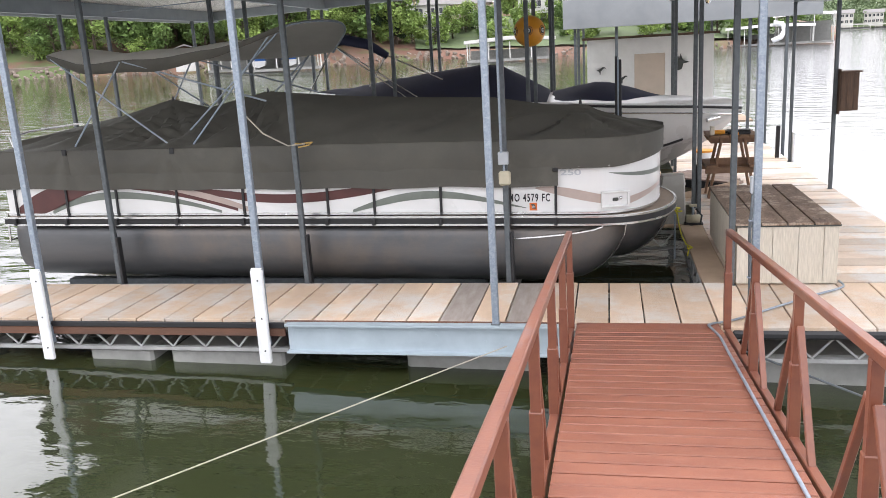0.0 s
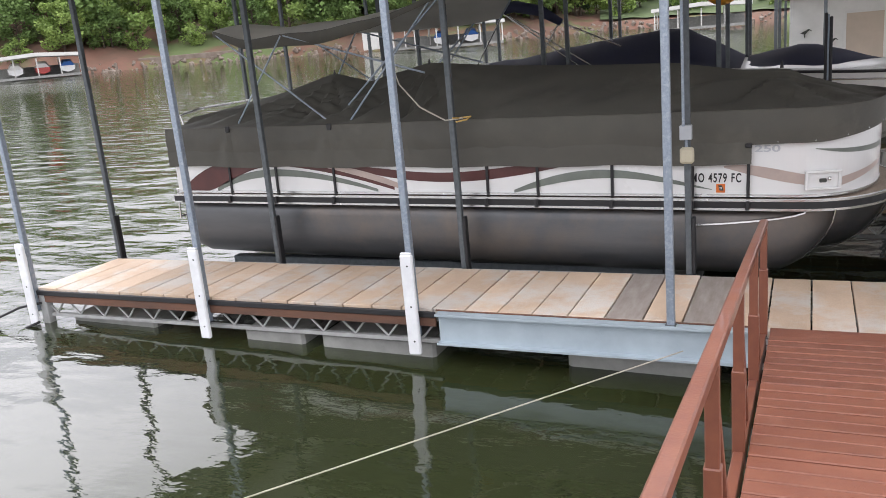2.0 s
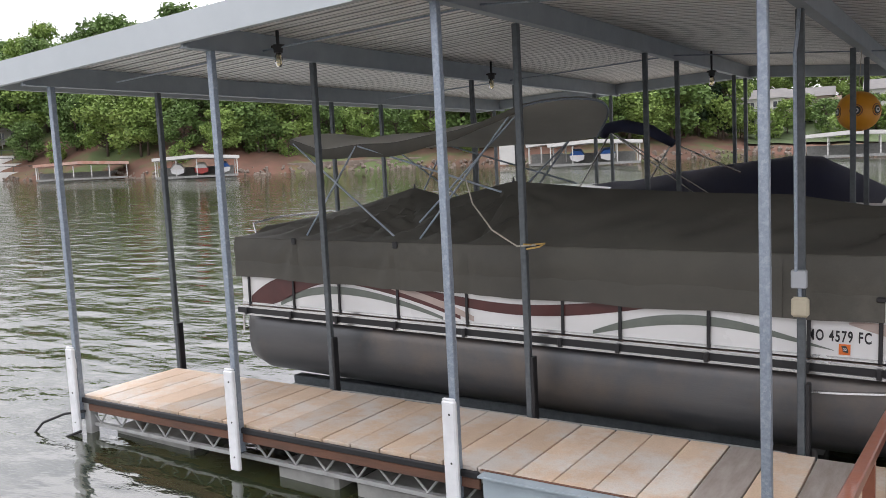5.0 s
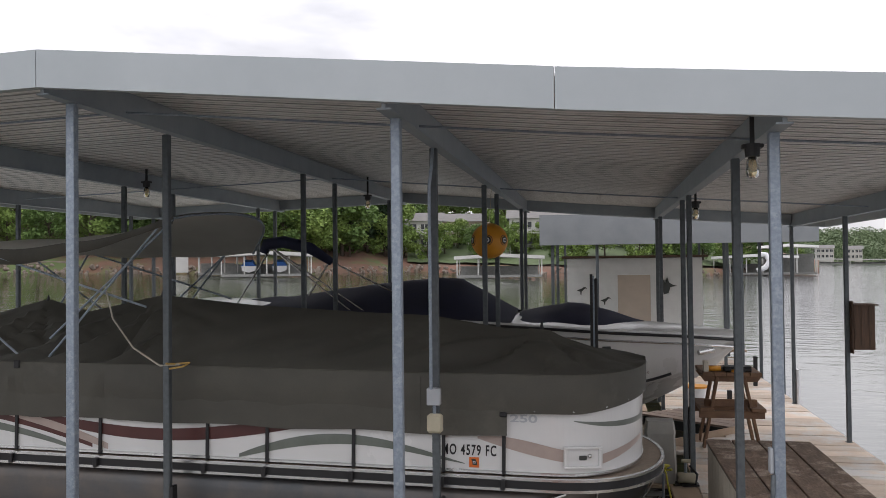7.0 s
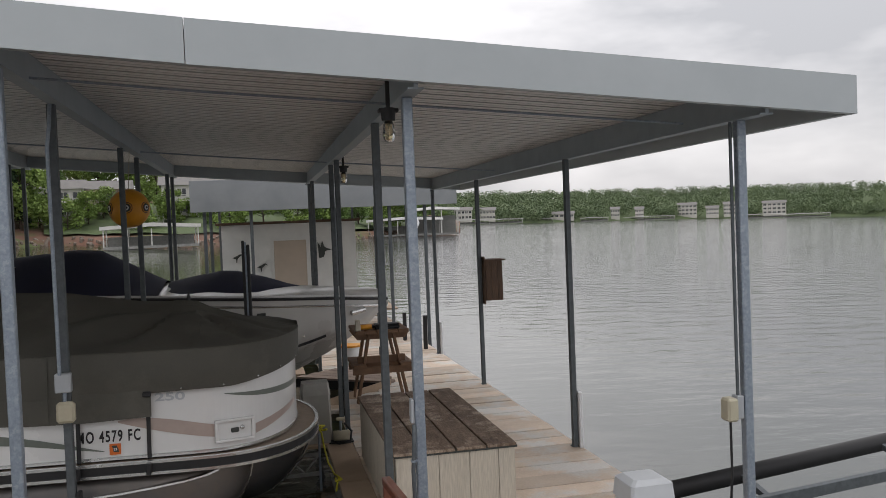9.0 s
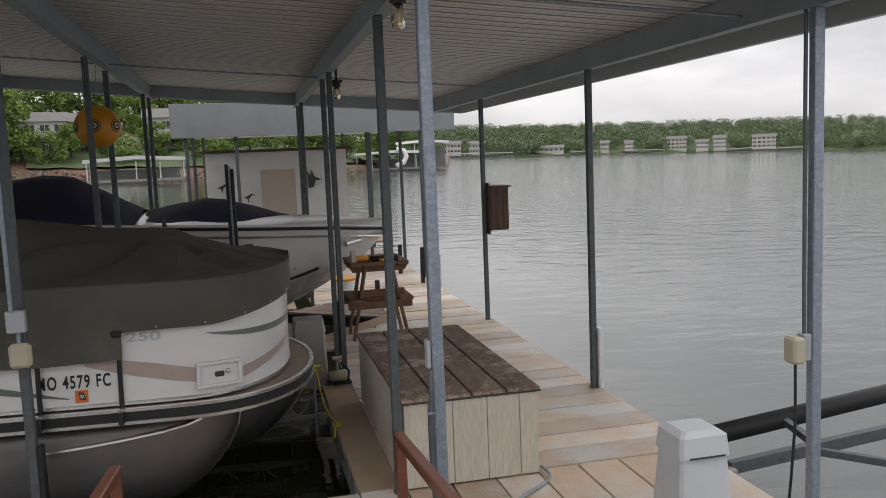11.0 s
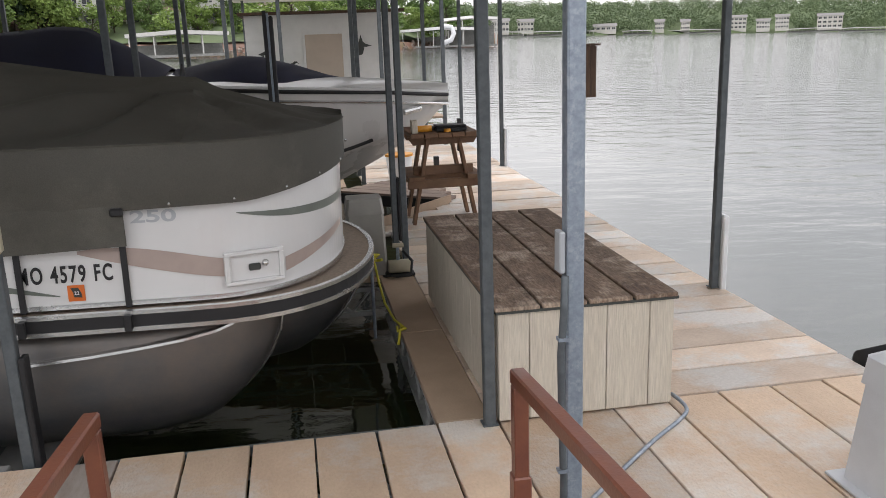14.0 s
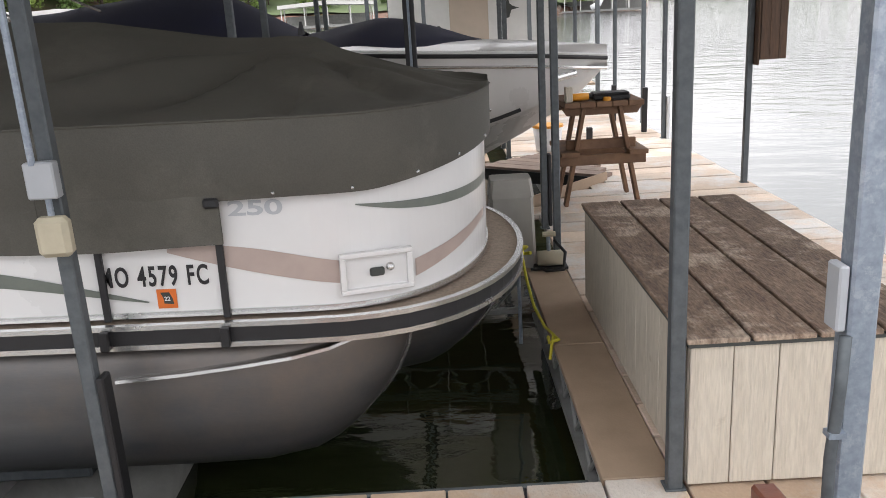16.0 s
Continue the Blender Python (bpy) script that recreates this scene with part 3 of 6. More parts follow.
def rail_side(x, s, step):
    g = Geo().beam((x, -0.15, 0.838), (x, GY1, 0.838 + GSL * (-0.15 - GY1)), 0.05, 0.05, 0.006)
    top = part("top_rail", g, M_RED, gangway)
    g = Geo().beam((x, -0.24, gz(-0.24) - 0.06), (x, GY1, gz(GY1) - 0.06), 0.05, 0.10, 0.006)
    part("bottom_rail", g, M_RED, gangway)
    ys = [-0.18 - step * i for i in range(8)]
    for i, y in enumerate(ys):
        zb, zt = gz(y) - 0.10, 0.838 + GSL * (-0.15 - y) - 0.025
        if i == 0:
            zb = 0.008
        part("rail_post", Geo().box(x - 0.024, x + 0.024, y - 0.024, y + 0.024, zb, zt, 0.004), M_RED, gangway)
        part("sleeve", Geo().box(x - 0.030, x + 0.030, y - 0.030, y + 0.030, zb + 0.005, zb + 0.50, 0.005), M_RED, gangway)
        if i > 0:
            part("brace", Geo().beam((x, y + 0.05, zt - 0.16), (x, y + 0.42, gz(y + 0.42) - 0.02), 0.036, 0.036, 0.004), M_RED, gangway)
        if 0 < i < 7 and s > 0:
            part("brace", Geo().beam((x, y - 0.05, zt - 0.16), (x, y - 0.42, gz(y - 0.42) - 0.02), 0.036, 0.036, 0.004), M_RED, gangway)
    return top


rail_side(0.675, -1, 1.12)
rail_side(1.95, 1, 1.245)
part("hinge_plate", Geo().box(GX0, GX1, -0.27, -0.075, 0.006, 0.030, 0.004), M_REDWOOD, gangway)

# ---- pontoon boat under its canvas cover, on the lift ----
PB = pose(-2.2, 2.66, 0.70, 0, 0.92, 0)
pontoon = thing("pontoon_boat", PB, "aluminium pontoon boat under a fitted olive-grey canvas cover", "boat")
BOW0 = 2.95  # where the sides begin to round into the bow


def bow_half(X, a, b):
    """Half the width at X for a bow that reaches BOW0 + a."""
    if X <= BOW0:
        return b
    c = min(1.0, (X - BOW0) / a)
    t = math.acos(c ** (1 / 0.8)) if c > 0 else math.pi / 2
    return b * math.sin(t)


def bow_loop(a, b, stern, n=26):
    pts = [(stern, -b)] + [(stern + (BOW0 - stern) * i / 10, -b) for i in range(1, 10)]
    for i in range(n + 1):
        t = -math.pi / 2 + math.pi * i / n
        c = max(0.0, math.cos(t))
        pts.append((BOW0 + a * c ** 0.8, b * math.sin(t)))
    pts += [(BOW0 + (stern - BOW0) * i / 10, b) for i in range(1, 11)]
    return pts


def ribbon(loop, z0, z1, th=0.012):
    """A wall of some thickness along an open line in plan."""
    rows = []
    n = len(loop)
    for i, (x, y) in enumerate(loop):
        a, b = loop[max(0, i - 1)], loop[min(n - 1, i + 1)]
        d = Vector((b[0] - a[0], b[1] - a[1])).normalized()
        ox, oy = -d.y * th, d.x * th
        za = z0(x) if callable(z0) else z0
        zb = z1(x) if callable(z1) else z1
        rows.append([(x, y, za), (x, y, zb), (x + ox, y + oy, zb), (x + ox, y + oy, za)])
    return Geo().grid(rows, wrap=True)


# floor, rub rail
deck_loop = bow_loop(1.0, 1.16, -3.88)
part("floor", Geo().prism([(x, y) for x, y in bow_loop(0.985, 1.145, -3.87)], -0.055, -0.012), M_CARPET, pontoon, "tan woven deck floor")
rub = part("rub_rail", ribbon(deck_loop, -0.085, -0.025, 0.03), M_BLACK, pontoon, "black rubber rub rail")
part("upper_trim", ribbon(bow_loop(1.008, 1.168, -3.885), -0.024, -0.004, 0.03), M_CHROME, rub)
part("lower_trim", ribbon(bow_loop(1.008, 1.168, -3.885), -0.108, -0.086, 0.03), M_CHROME, rub)

# fence panels
def fence_top(X):
    return interp(X, [(2.62, 0.50), (2.70, 0.50), (2.72, 0.60), (3.7, 0.66)])


panel = part("fence_panel", ribbon(bow_loop(0.82, 1.10, -3.84, 64), 0.012, fence_top, 0.02), M_GEL, pontoon, "glossy white side panels")
part("base_trim", ribbon(bow_loop(0.828, 1.108, -3.845), 0.006, 0.030, 0.02), M_CHROME, panel)


def swoosh(name, material, lower, upper, x0, x1, off=0.004):
    rows = []
    for i in range(41):
        X = x0 + (x1 - x0) * i / 40
        hw = bow_half(X, 0.82, 1.10) + off
        lo, up = interp(X, lower), interp(X, upper)
        rows.append([(X, -hw, lo), (X, -hw, max(lo + 0.001, up)), (X, -hw - 0.0015, max(lo + 0.001, up)), (X, -hw - 0.0015, lo)])
    part(name, Geo().grid(rows, wrap=True), material, panel)


def arc(pts, n=24):
    """Smooth table through a few points."""
    xs, zs = [p[0] for p in pts], [p[1] for p in pts]
    co = np.polyfit(xs, zs, min(len(pts) - 1, 4))
    return [(x, float(np.polyval(co, x))) for x in np.linspace(xs[0], xs[-1], n)]


swoosh("stripe", M_MAROON, arc([(-3.7, 0.02), (-3.3, 0.05), (-2.9, 0.21), (-2.4, 0.30)]), arc([(-3.7, 0.10), (-3.35, 0.30), (-2.9, 0.40), (-2.4, 0.42)]), -3.7, -2.4)
swoosh("stripe", M_GREEN, arc([(-3.25, 0.02), (-2.8, 0.16), (-2.3, 0.20), (-1.7, 0.15), (-1.1, 0.03)]), arc([(-3.25, 0.06), (-2.8, 0.24), (-2.3, 0.28), (-1.7, 0.21), (-1.1, 0.06)]), -3.25, -1.1)
swoosh("stripe", M_MAROON, arc([(-2.2, 0.31), (-1.5, 0.20), (-0.9, 0.05)]), arc([(-2.2, 0.34), (-1.5, 0.29), (-0.9, 0.09)]), -2.2, -0.9)
swoosh("stripe", M_TAUPE, arc([(-1.75, 0.30), (-1.2, 0.17), (-0.75, 0.04)]), arc([(-1.75, 0.34), (-1.2, 0.24), (-0.75, 0.09)]), -1.75, -0.75, 0.006)
swoosh("stripe", M_MAROON, arc([(-1.5, 0.30), (-0.9, 0.18), (-0.2, 0.14), (0.45, 0.20), (0.9, 0.28)]), arc([(-1.5, 0.32), (-0.9, 0.27), (-0.2, 0.24), (0.45, 0.30), (0.9, 0.34)]), -1.5, 0.9)
swoosh("stripe", M_GREEN, arc([(0.45, 0.03), (0.9, 0.13), (1.4, 0.18), (1.9, 0.14), (2.35, 0.07)]), arc([(0.45, 0.06), (0.9, 0.21), (1.4, 0.26), (1.9, 0.19), (2.35, 0.075)]), 0.45, 2.35)
swoosh("stripe", M_TAUPE, arc([(2.45, 0.275), (2.75, 0.19), (3.1, 0.12), (3.25, 0.10)]), arc([(2.45, 0.29), (2.75, 0.285), (3.1, 0.215), (3.25, 0.19)]), 2.45, 3.25)
swoosh("stripe", M_TAUPE, arc([(3.42, 0.09), (3.6, 0.14), (3.74, 0.19)]), arc([(3.42, 0.165), (3.6, 0.20), (3.74, 0.23)]), 3.42, 3.74)
swoosh("stripe", M_GREEN, arc([(3.2, 0.43), (3.5, 0.37), (3.76, 0.345)]), arc([(3.2, 0.435), (3.5, 0.41), (3.76, 0.39)]), 3.2, 3.76)

for X in (-3.72, -3.04, -2.39, -1.63, -0.82, 0.17, 0.70, 1.44, 2.18, 2.66):
    s = part("strap", Geo().box(X - 0.014, X + 0.014, -1.124, -1.106, 0.0, 0.32, 0.003), M_BLACK, pontoon, "black cover strap")
    part("snap", Geo().box(X - 0.018, X + 0.018, -1.196, -1.172, -0.10, -0.02, 0.004), M_BLACK, s)

# registration, model number, sticker
R90 = pose(0, 0, 0, 90, 0, 0)
lettering("registration_number", "MO 4579 FC", 0.115, M_BLACK, panel, pose(2.165, -1.1045, 0.142) @ R90 @ Matrix.Diagonal((0.60, 1, 1, 1)), 0.0012, 1.22)
lettering("model_number", "250", 0.082, M_GREYBOX, panel, pose(2.705, -1.1045, 0.415) @ R90 @ Matrix.Diagonal((1.75, 1, 1, 1)))
st = part("sticker", Geo().box(2.385, 2.463, -1.1055, -1.1025, 0.045, 0.125), M_ORANGE, panel, "orange year sticker")
part("state_shape", Geo().prism([(2.40, 0.112), (2.435, 0.112), (2.447, 0.085), (2.45, 0.062), (2.412, 0.066), (2.41, 0.09)], -1.1075, -1.106, "y"), M_DARK, st)
lettering("year", "22", 0.024, M_WHITEPL, st, pose(2.414, -1.1085, 0.078) @ R90, 0.0006)

# navigation light in its recess
ang = 0.30
NL = Matrix.Translation((3.26, -1.045, 0.155)) @ Matrix.Rotation(ang, 4, "Z")
g = Geo()
for x0, x1, z0, z1 in ((-0.15, 0.15, 0.065, 0.085), (-0.15, 0.15, -0.085, -0.065), (-0.15, -0.125, -0.066, 0.066), (0.125, 0.15, -0.066, 0.066)):
    g.box(x0, x1, -0.045, -0.012, z0, z1, 0.004, NL)
nav = part("light_housing", g, M_GEL, pontoon, "white moulded light recess")
part("recess", Geo().box(-0.126, 0.126, -0.02, -0.012, -0.066, 0.066, 0, NL), M_GEL, nav)
part("lamp", Geo().box(-0.03, 0.03, -0.04, -0.02, -0.02, 0.015, 0.006, NL), M_DARK, nav)
part("horn", Geo().ball(NL @ Vector((0.055, -0.03, 0.012)), 0.018), M_CHROME, nav)

# pontoon tubes
def tube_hull(Yc, fwd=0.0, up=0.0):
    rows = []
    for X, zb, w in [(-3.88, -0.60, 0.20), (-3.84, -0.70, 0.28), (-3.6, -0.775, 0.335), (-1.5, -0.79, 0.34), (1.0, -0.79, 0.34), (2.4, -0.785, 0.34), (2.72, -0.775, 0.335), (2.94, -0.735, 0.305), (3.04, -0.685, 0.27), (3.135, -0.61, 0.23), (3.23, -0.51, 0.18), (3.30, -0.41, 0.13), (3.355, -0.29, 0.08), (3.38, -0.17, 0.02)]:
        if X > 2:
            X += fwd
        zb, zt = zb + up, -0.11
        zc, h = (zb + zt) / 2, (zt - zb) / 2
        ring = []
        for k in range(28):
            t = 2 * math.pi * k / 28
            c, s = math.cos(t), math.sin(t)
            ring.append((X, Yc + w * math.copysign(abs(c) ** (0.35 if s > 0 else 0.8), c), zc + h * math.copysign(abs(s) ** (0.35 if s > 0 else 0.8), s)))
        rows.append(ring)
    g = Geo().grid(rows, wrap=True)
    n = len(g.v)
    g.f += [tuple(range(28)), tuple(range(n - 28, n))[::-1]]
    return g


for Yc in (-0.76, 0.0, 0.76):
    t = part("pontoon_tube", tube_hull(Yc, 0.50 if Yc == 0 else 0.0, 0.06 if Yc == 0 else 0.0), M_ALU, pontoon, "brushed aluminium pontoon tube", True)
    s = -1 if Yc < 0 else 1
    fw, lift_up = (0.50, 0.05) if Yc == 0 else (0.0, 0.0)
    part("keel", Geo().tube([(X + fw, Yc, z + lift_up * min(1.0, -z * 1.4)) for X, z in ((2.62, -0.79), (2.72, -0.779), (2.94, -0.74), (3.04, -0.69), (3.14, -0.615), (3.236, -0.515), (3.307, -0.415), (3.362, -0.295), (3.387, -0.15))], 0.012, 8), M_CHROME, t)
    if Yc == 0:
        continue
    rail = [(2.17, 0.343, -0.258), (2.45, 0.343, -0.238), (2.69, 0.338, -0.214), (2.90, 0.326, -0.190), (3.05, 0.300, -0.166), (3.14, 0.270, -0.140)]
    part("splash_rail", Geo().grid([[(X, Yc + s * (w - 0.02), z + 0.008), (X, Yc + s * (w + 0.024), z + 0.004), (X, Yc + s * (w + 0.026), z - 0.010), (X, Yc + s * (w - 0.02), z - 0.016)] for X, w, z in rail], wrap=True), M_CHROME, t)
    part("bracket", Geo().box(-3.6, 3.2, Yc - 0.12, Yc + 0.12, -0.125, -0.06), M_GALVDARK, t)
part("cleat", Geo().tube([(3.18, -1.10, 0.0 - 0.05), (3.26, -1.05, -0.05)], 0.012, 6), M_CHROME, pontoon)

# canvas cover
RIDGE = [(-3.85, 0.88), (-3.6, 0.93), (-2.9, 1.06), (-2.15, 1.26), (-1.67, 1.14), (-0.88, 1.315), (0.09, 1.23), (1.17, 1.18), (1.87, 1.16), (2.5, 1.06), (2.75, 1.05), (2.88, 1.08), (3.08, 0.98), (3.38, 0.89), (3.8, 0.79)]
PEAKS = (-2.15, -0.88, 2.88)
CREASE = [(-3.85, 0.77), (-1.6, 0.765), (0, 0.78), (1.5, 0.78), (3.2, 0.79), (3.8, 0.80)]


def cover_bottom(X):
    base = interp(X, [(-3.85, 0.48), (2.70, 0.475), (3.27, 0.50), (3.7, 0.56), (3.82, 0.58)])
    return base + 0.008 * math.sin(X * 5.1) + 0.006 * wob(X * 3, 2)


def pleat(X, z):
    """Creases fanning down from where the sun top's legs pull the cloth."""
    d = 0.0
    for c, w in ((-2.95, 0.30), (-1.6, 0.42), (-0.75, 0.30)):
        a = math.atan2(X - c, 0.84 - z)
        d += 0.017 * math.sin(10 * a + c) * math.exp(-((X - c) / w) ** 2) * min(1.0, (0.84 - z) * 4)
    return d


def cover_geo():
    xs = [-3.87 + 0.05 * i for i in range(134)]
    xs = sorted([x for x in xs if x <= BOW0 - 0.02] + [BOW0 + 0.85 * math.sin(math.pi / 2 * i / 22) ** 1 for i in range(22)] + [BOW0 + 0.8495])
    rows = []
    for X in xs:
        hw = max(0.004, bow_half(X, 0.85, 1.135))
        zr, zc, zb = interp(X, RIDGE), interp(X, CREASE), cover_bottom(X)
        f = hw / 1.135
        zr = zc + (zr - zc) * min(1.0, f * 1.15)
        row = []
        for side in (-1, 1):
            line = []
            for k in range(7):
                v = k / 6
                bulge = 0.02 * math.sin(math.pi * v) + 0.014 * wob(X * 2.6, v * 2.0, side) * (1 - abs(2 * v - 1))
                line.append((X, side * (hw + 0.012 + bulge * f + pleat(X, zb + (zc - zb) * v)), zb + (zc - zb) * v))
            for k in range(1, 44):
                v = k / 44
                tent = sum(math.exp(-((X - q) / 0.42) ** 2) for q in PEAKS)
                z = zc + (zr - zc) * v ** (1.0 + 0.75 * tent)
                near = min(abs(X - q) for q in PEAKS)
                fan = math.atan2((1 - v) * hw, (X - min(PEAKS, key=lambda q: abs(X - q))) + 1e-4)
                z += 0.030 * (math.sin(11 * fan) + 0.5 * math.sin(23 * fan + 1)) * math.exp(-near / 0.7) * math.sin(math.pi * v)
                fold = 0.040 * wob(X * 3.4 + side * 2.2 * v, v * 2.4, 3 + side) * math.sin(math.pi * v)
                if X < -0.6:
                    fold += (0.026 * math.sin(13 * X + 9 * v * side) + 0.018 * abs(math.sin(17 * X + 14 * v * side + 1.0))) * math.sin(math.pi * v)
                    run_in = min(1.0, max(0.0, (X + 3.6) / 0.5)) * min(1.0, max(0.0, (-0.9 - X) / 0.5))
                    fold += 0.010 * math.sin(52 * v + 5 * X + 3 * wob(X * 1.5, v * 3)) * run_in * math.sin(math.pi * v) ** 2
                line.append((X, side * (hw + 0.012) * (1 - v), z + fold))
            row += line if side == -1 else line[::-1]
        n = len(row) // 2
        row.insert(n, (X, 0.0, zr + 0.004))
        rows.append(row)
    g = Geo().grid(rows)
    m = len(rows[0])
    g.f.append(tuple(range(m)))
    return g


def skirt():
    rows = []
    for i in range(150):
        X = -3.88 + (2.685 + 3.88) * i / 149
        lo = interp(X, [(-3.88, 0.33), (-2.5, 0.312), (0, 0.30), (2.685, 0.305)]) + 0.008 * math.sin(X * 5.1) + 0.006 * wob(X * 3, 2)
        rows.append([(X, -1.149 - 0.004 * math.sin(3 * X) * v - 0.012 * v * (1 - v) - 0.006 * wob(X * 5, v * 2) - pleat(X, 0.54 + (lo - 0.54) * v), 0.54 + (lo - 0.54) * v) for v in (0, 0.2, 0.4, 0.6, 0.8, 1.0)])
    back = [[(x, y + 0.012, z) for x, y, z in r] for r in rows]
    return Geo().grid(rows).grid([r[::-1] for r in back])


part("cover_skirt", skirt(), M_COVER, pontoon, "canvas side skirt of the cover", True)
cover = part("cover", cover_geo(), M_COVER, pontoon, "olive-grey canvas mooring cover with creases", True)
cover.data.set_sharp_from_angle(angle=radians(26))
pipe = [(X, -max(0.004, bow_half(X, 0.85, 1.135)) - 0.013, interp(X, CREASE) + 0.002) for X in [-3.87 + 0.2 * i for i in range(34)] + [BOW0 + 0.85 * math.sin(math.pi / 2 * i / 14) for i in range(1, 14)]]
part("piping", Geo().tube(pipe, 0.0055, 6), M_COVER, cover)
for X, z in zip(PEAKS, (1.26, 1.315, 1.08)):
    part("support_pole_tip", Geo().tube([(X, 0, z - 0.02), (X, 0, z + 0.045)], [0.02, 0.006], 8), M_BLACK, cover)
for X in (2.66, -2.95, -1.6):
    part("tie_tab", Geo().box(X - 0.03, X + 0.03, -1.175, -1.150, interp(X, CREASE) - 0.05 if X < 0 else 0.46, interp(X, CREASE) + 0.02 if X < 0 else 0.50, 0.008), M_BLACK, cover)
for X in (2.9, 3.2, 3.45, 3.62, 3.75):
    hw = bow_half(X, 0.85, 1.135) + 0.022
    part("snap", Geo().ball((X, -hw, cover_bottom(X) + 0.02), 0.008, 8, 5), M_CHROME, cover)
part("seam", Geo().tube([(2.0, -1.165, 0.30), (2.0, -1.178, 0.5), (2.0, -1.158, 0.76)], 0.003, 5), M_COVER, cover)

# folding sun top
NEAR = [(-3.2, 1.84), (-2.78, 1.73), (-1.9, 1.76), (-1.1, 1.83), (-0.3, 2.04)]
FARE = [(-3.2, 1.76), (-2.4, 1.72), (-1.2, 1.70), (-0.3, 1.75)]


def sun_top(th):
    rows = []
    for i in range(25):
        u = i / 24
        row = []
        for k in range(15):
            v = k / 14
            xa = xb = -3.2 + 2.9 * u
            z = interp(xa, NEAR) * (1 - v) + interp(xb, FARE) * v + (0.10 + 0.08 * u) * math.sin(math.pi * v) ** 0.8 - 0.02 * math.sin(math.pi * 3 * u) ** 2
            row.append((xa + 0.42 * u ** 3 * math.sin(math.pi * v), -0.86 + 1.72 * v, z + th))
        rows.append(row)
    return rows


g = Geo().grid(sun_top(0.0)).grid([r[::-1] for r in sun_top(0.012)])
top = part("sun_top", g, M_BIMINI, pontoon, "grey canvas folding sun top", True)
rows = [[(p[0], p[1] - 0.004, p[2] + 0.012), (p[0], p[1] - 0.012, p[2] - 0.05 - 0.08 * math.sin(math.pi * min(1, i / 20))), (p[0], p[1], p[2] - 0.05 - 0.08 * math.sin(math.pi * min(1, i / 20)))] for i, p in enumerate([r[0] for r in sun_top(0.0)])]
part("valance", Geo().grid(rows), M_COVER, top, "dark canvas side flap", True)
for k in (0, 24):
    part("frame_bow", Geo().tube([Vector(p) + Vector((0, 0, -0.008)) for p in sun_top(0)[k]], 0.012, 6), M_GALV, top)
for s in (-1, 1):
    y0, y1 = s * 0.98, s * 0.86
    for a, b in (((-2.92, y0, 0.80), (-2.28, y1, 1.74)), ((-1.66, y0, 0.76), (-3.16, y1, 1.80)), ((-1.42, y0, 0.80), (-0.45, y1, 1.95)), ((-2.25, y1, 1.74), (-0.55, y1, 1.25)), ((-0.3, y1, 2.02), (-1.5, y1, 0.95))):
        part("frame_tube", Geo().tube([a, b], 0.0105, 8), M_GALV, top)
part("tie_rope", Geo().tube([(-0.96, -0.86, 1.44), (-0.80, -0.98, 1.15), (-0.5, -1.15, 0.92), (-0.15, -1.33, 0.80), (0.08, -1.44, 0.83)], 0.008, 6), M_ROPE, top, "pale rope tied to a post")
part("rope_knot", Geo().tube([(0.03, -1.50, 0.80), (0.14, -1.48, 0.82), (0.15, -1.40, 0.84), (0.04, -1.42, 0.83), (0.0, -1.5, 0.84)], 0.008, 6), M_TANROPE, top)

# outboard at the stern
mot = part("outboard", Geo().box(-4.35, -3.92, -0.2, 0.2, 0.0, 0.5, 0.06), M_GREYBOX, pontoon, "outboard motor tilted at the stern")
part("leg", Geo().box(-4.22, -4.05, -0.06, 0.06, -0.62, 0.01, 0.02), M_GREYBOX, mot)
part("ladder", Geo().tube([(-3.9, -0.95, 0.0), (-4.0, -0.95, 0.02), (-4.02, -0.95, -0.35)], 0.014, 6).tube([(-3.9, -0.65, 0.0), (-4.0, -0.65, 0.02), (-4.02, -0.65, -0.35)], 0.014, 6).tube([(-4.02, -0.95, -0.33), (-4.02, -0.65, -0.33)], 0.014, 6).tube([(-4.01, -0.95, -0.15), (-4.01, -0.65, -0.15)], 0.014, 6), M_CHROME, pontoon)
part("stern_rail", Geo().tube([(-3.86, -0.8, 0.7), (-3.92, -0.8, 0.9), (-3.85, -0.5, 0.95), (-3.85, 0.5, 0.95), (-3.92, 0.8, 0.9), (-3.86, 0.8, 0.7)], 0.014, 6), M_CHROME, pontoon)

# lift under the pontoon boat
lift = thing("boat_lift", pose(0, 0, 0), "steel boat lift cradle under the pontoon boat", "boat lift")
for y in (1.90, 3.42):
    part("bunk", Geo().box(-5.6, -0.35, y - 0.07, y + 0.07, -0.20, -0.098, 0.01), M_GALVDARK, lift)
for x in (-4.6, -0.9):
    part("cross_beam", Geo().box(x - 0.08, x + 0.08, 1.36, 3.85, -0.32, -0.205, 0.008), M_TRUSS, lift)
for x0, x1 in ((-5.2, -3.4), (-2.0, -0.1)):
    part("air_tank", Geo().tube([(x0, 2.3, -0.55), (x1, 2.3, -0.55)], 0.23, 16), M_FLOAT, lift, "", True)
    part("air_tank", Geo().tube([(x0, 3.0, -0.55), (x1, 3.0, -0.55)], 0.23, 16), M_FLOAT, lift, "", True)
part("walk_plate", Geo().box(-5.2, -0.15, 1.355, 1.42, -0.08, -0.045, 0.006), M_TRUSS, lift)

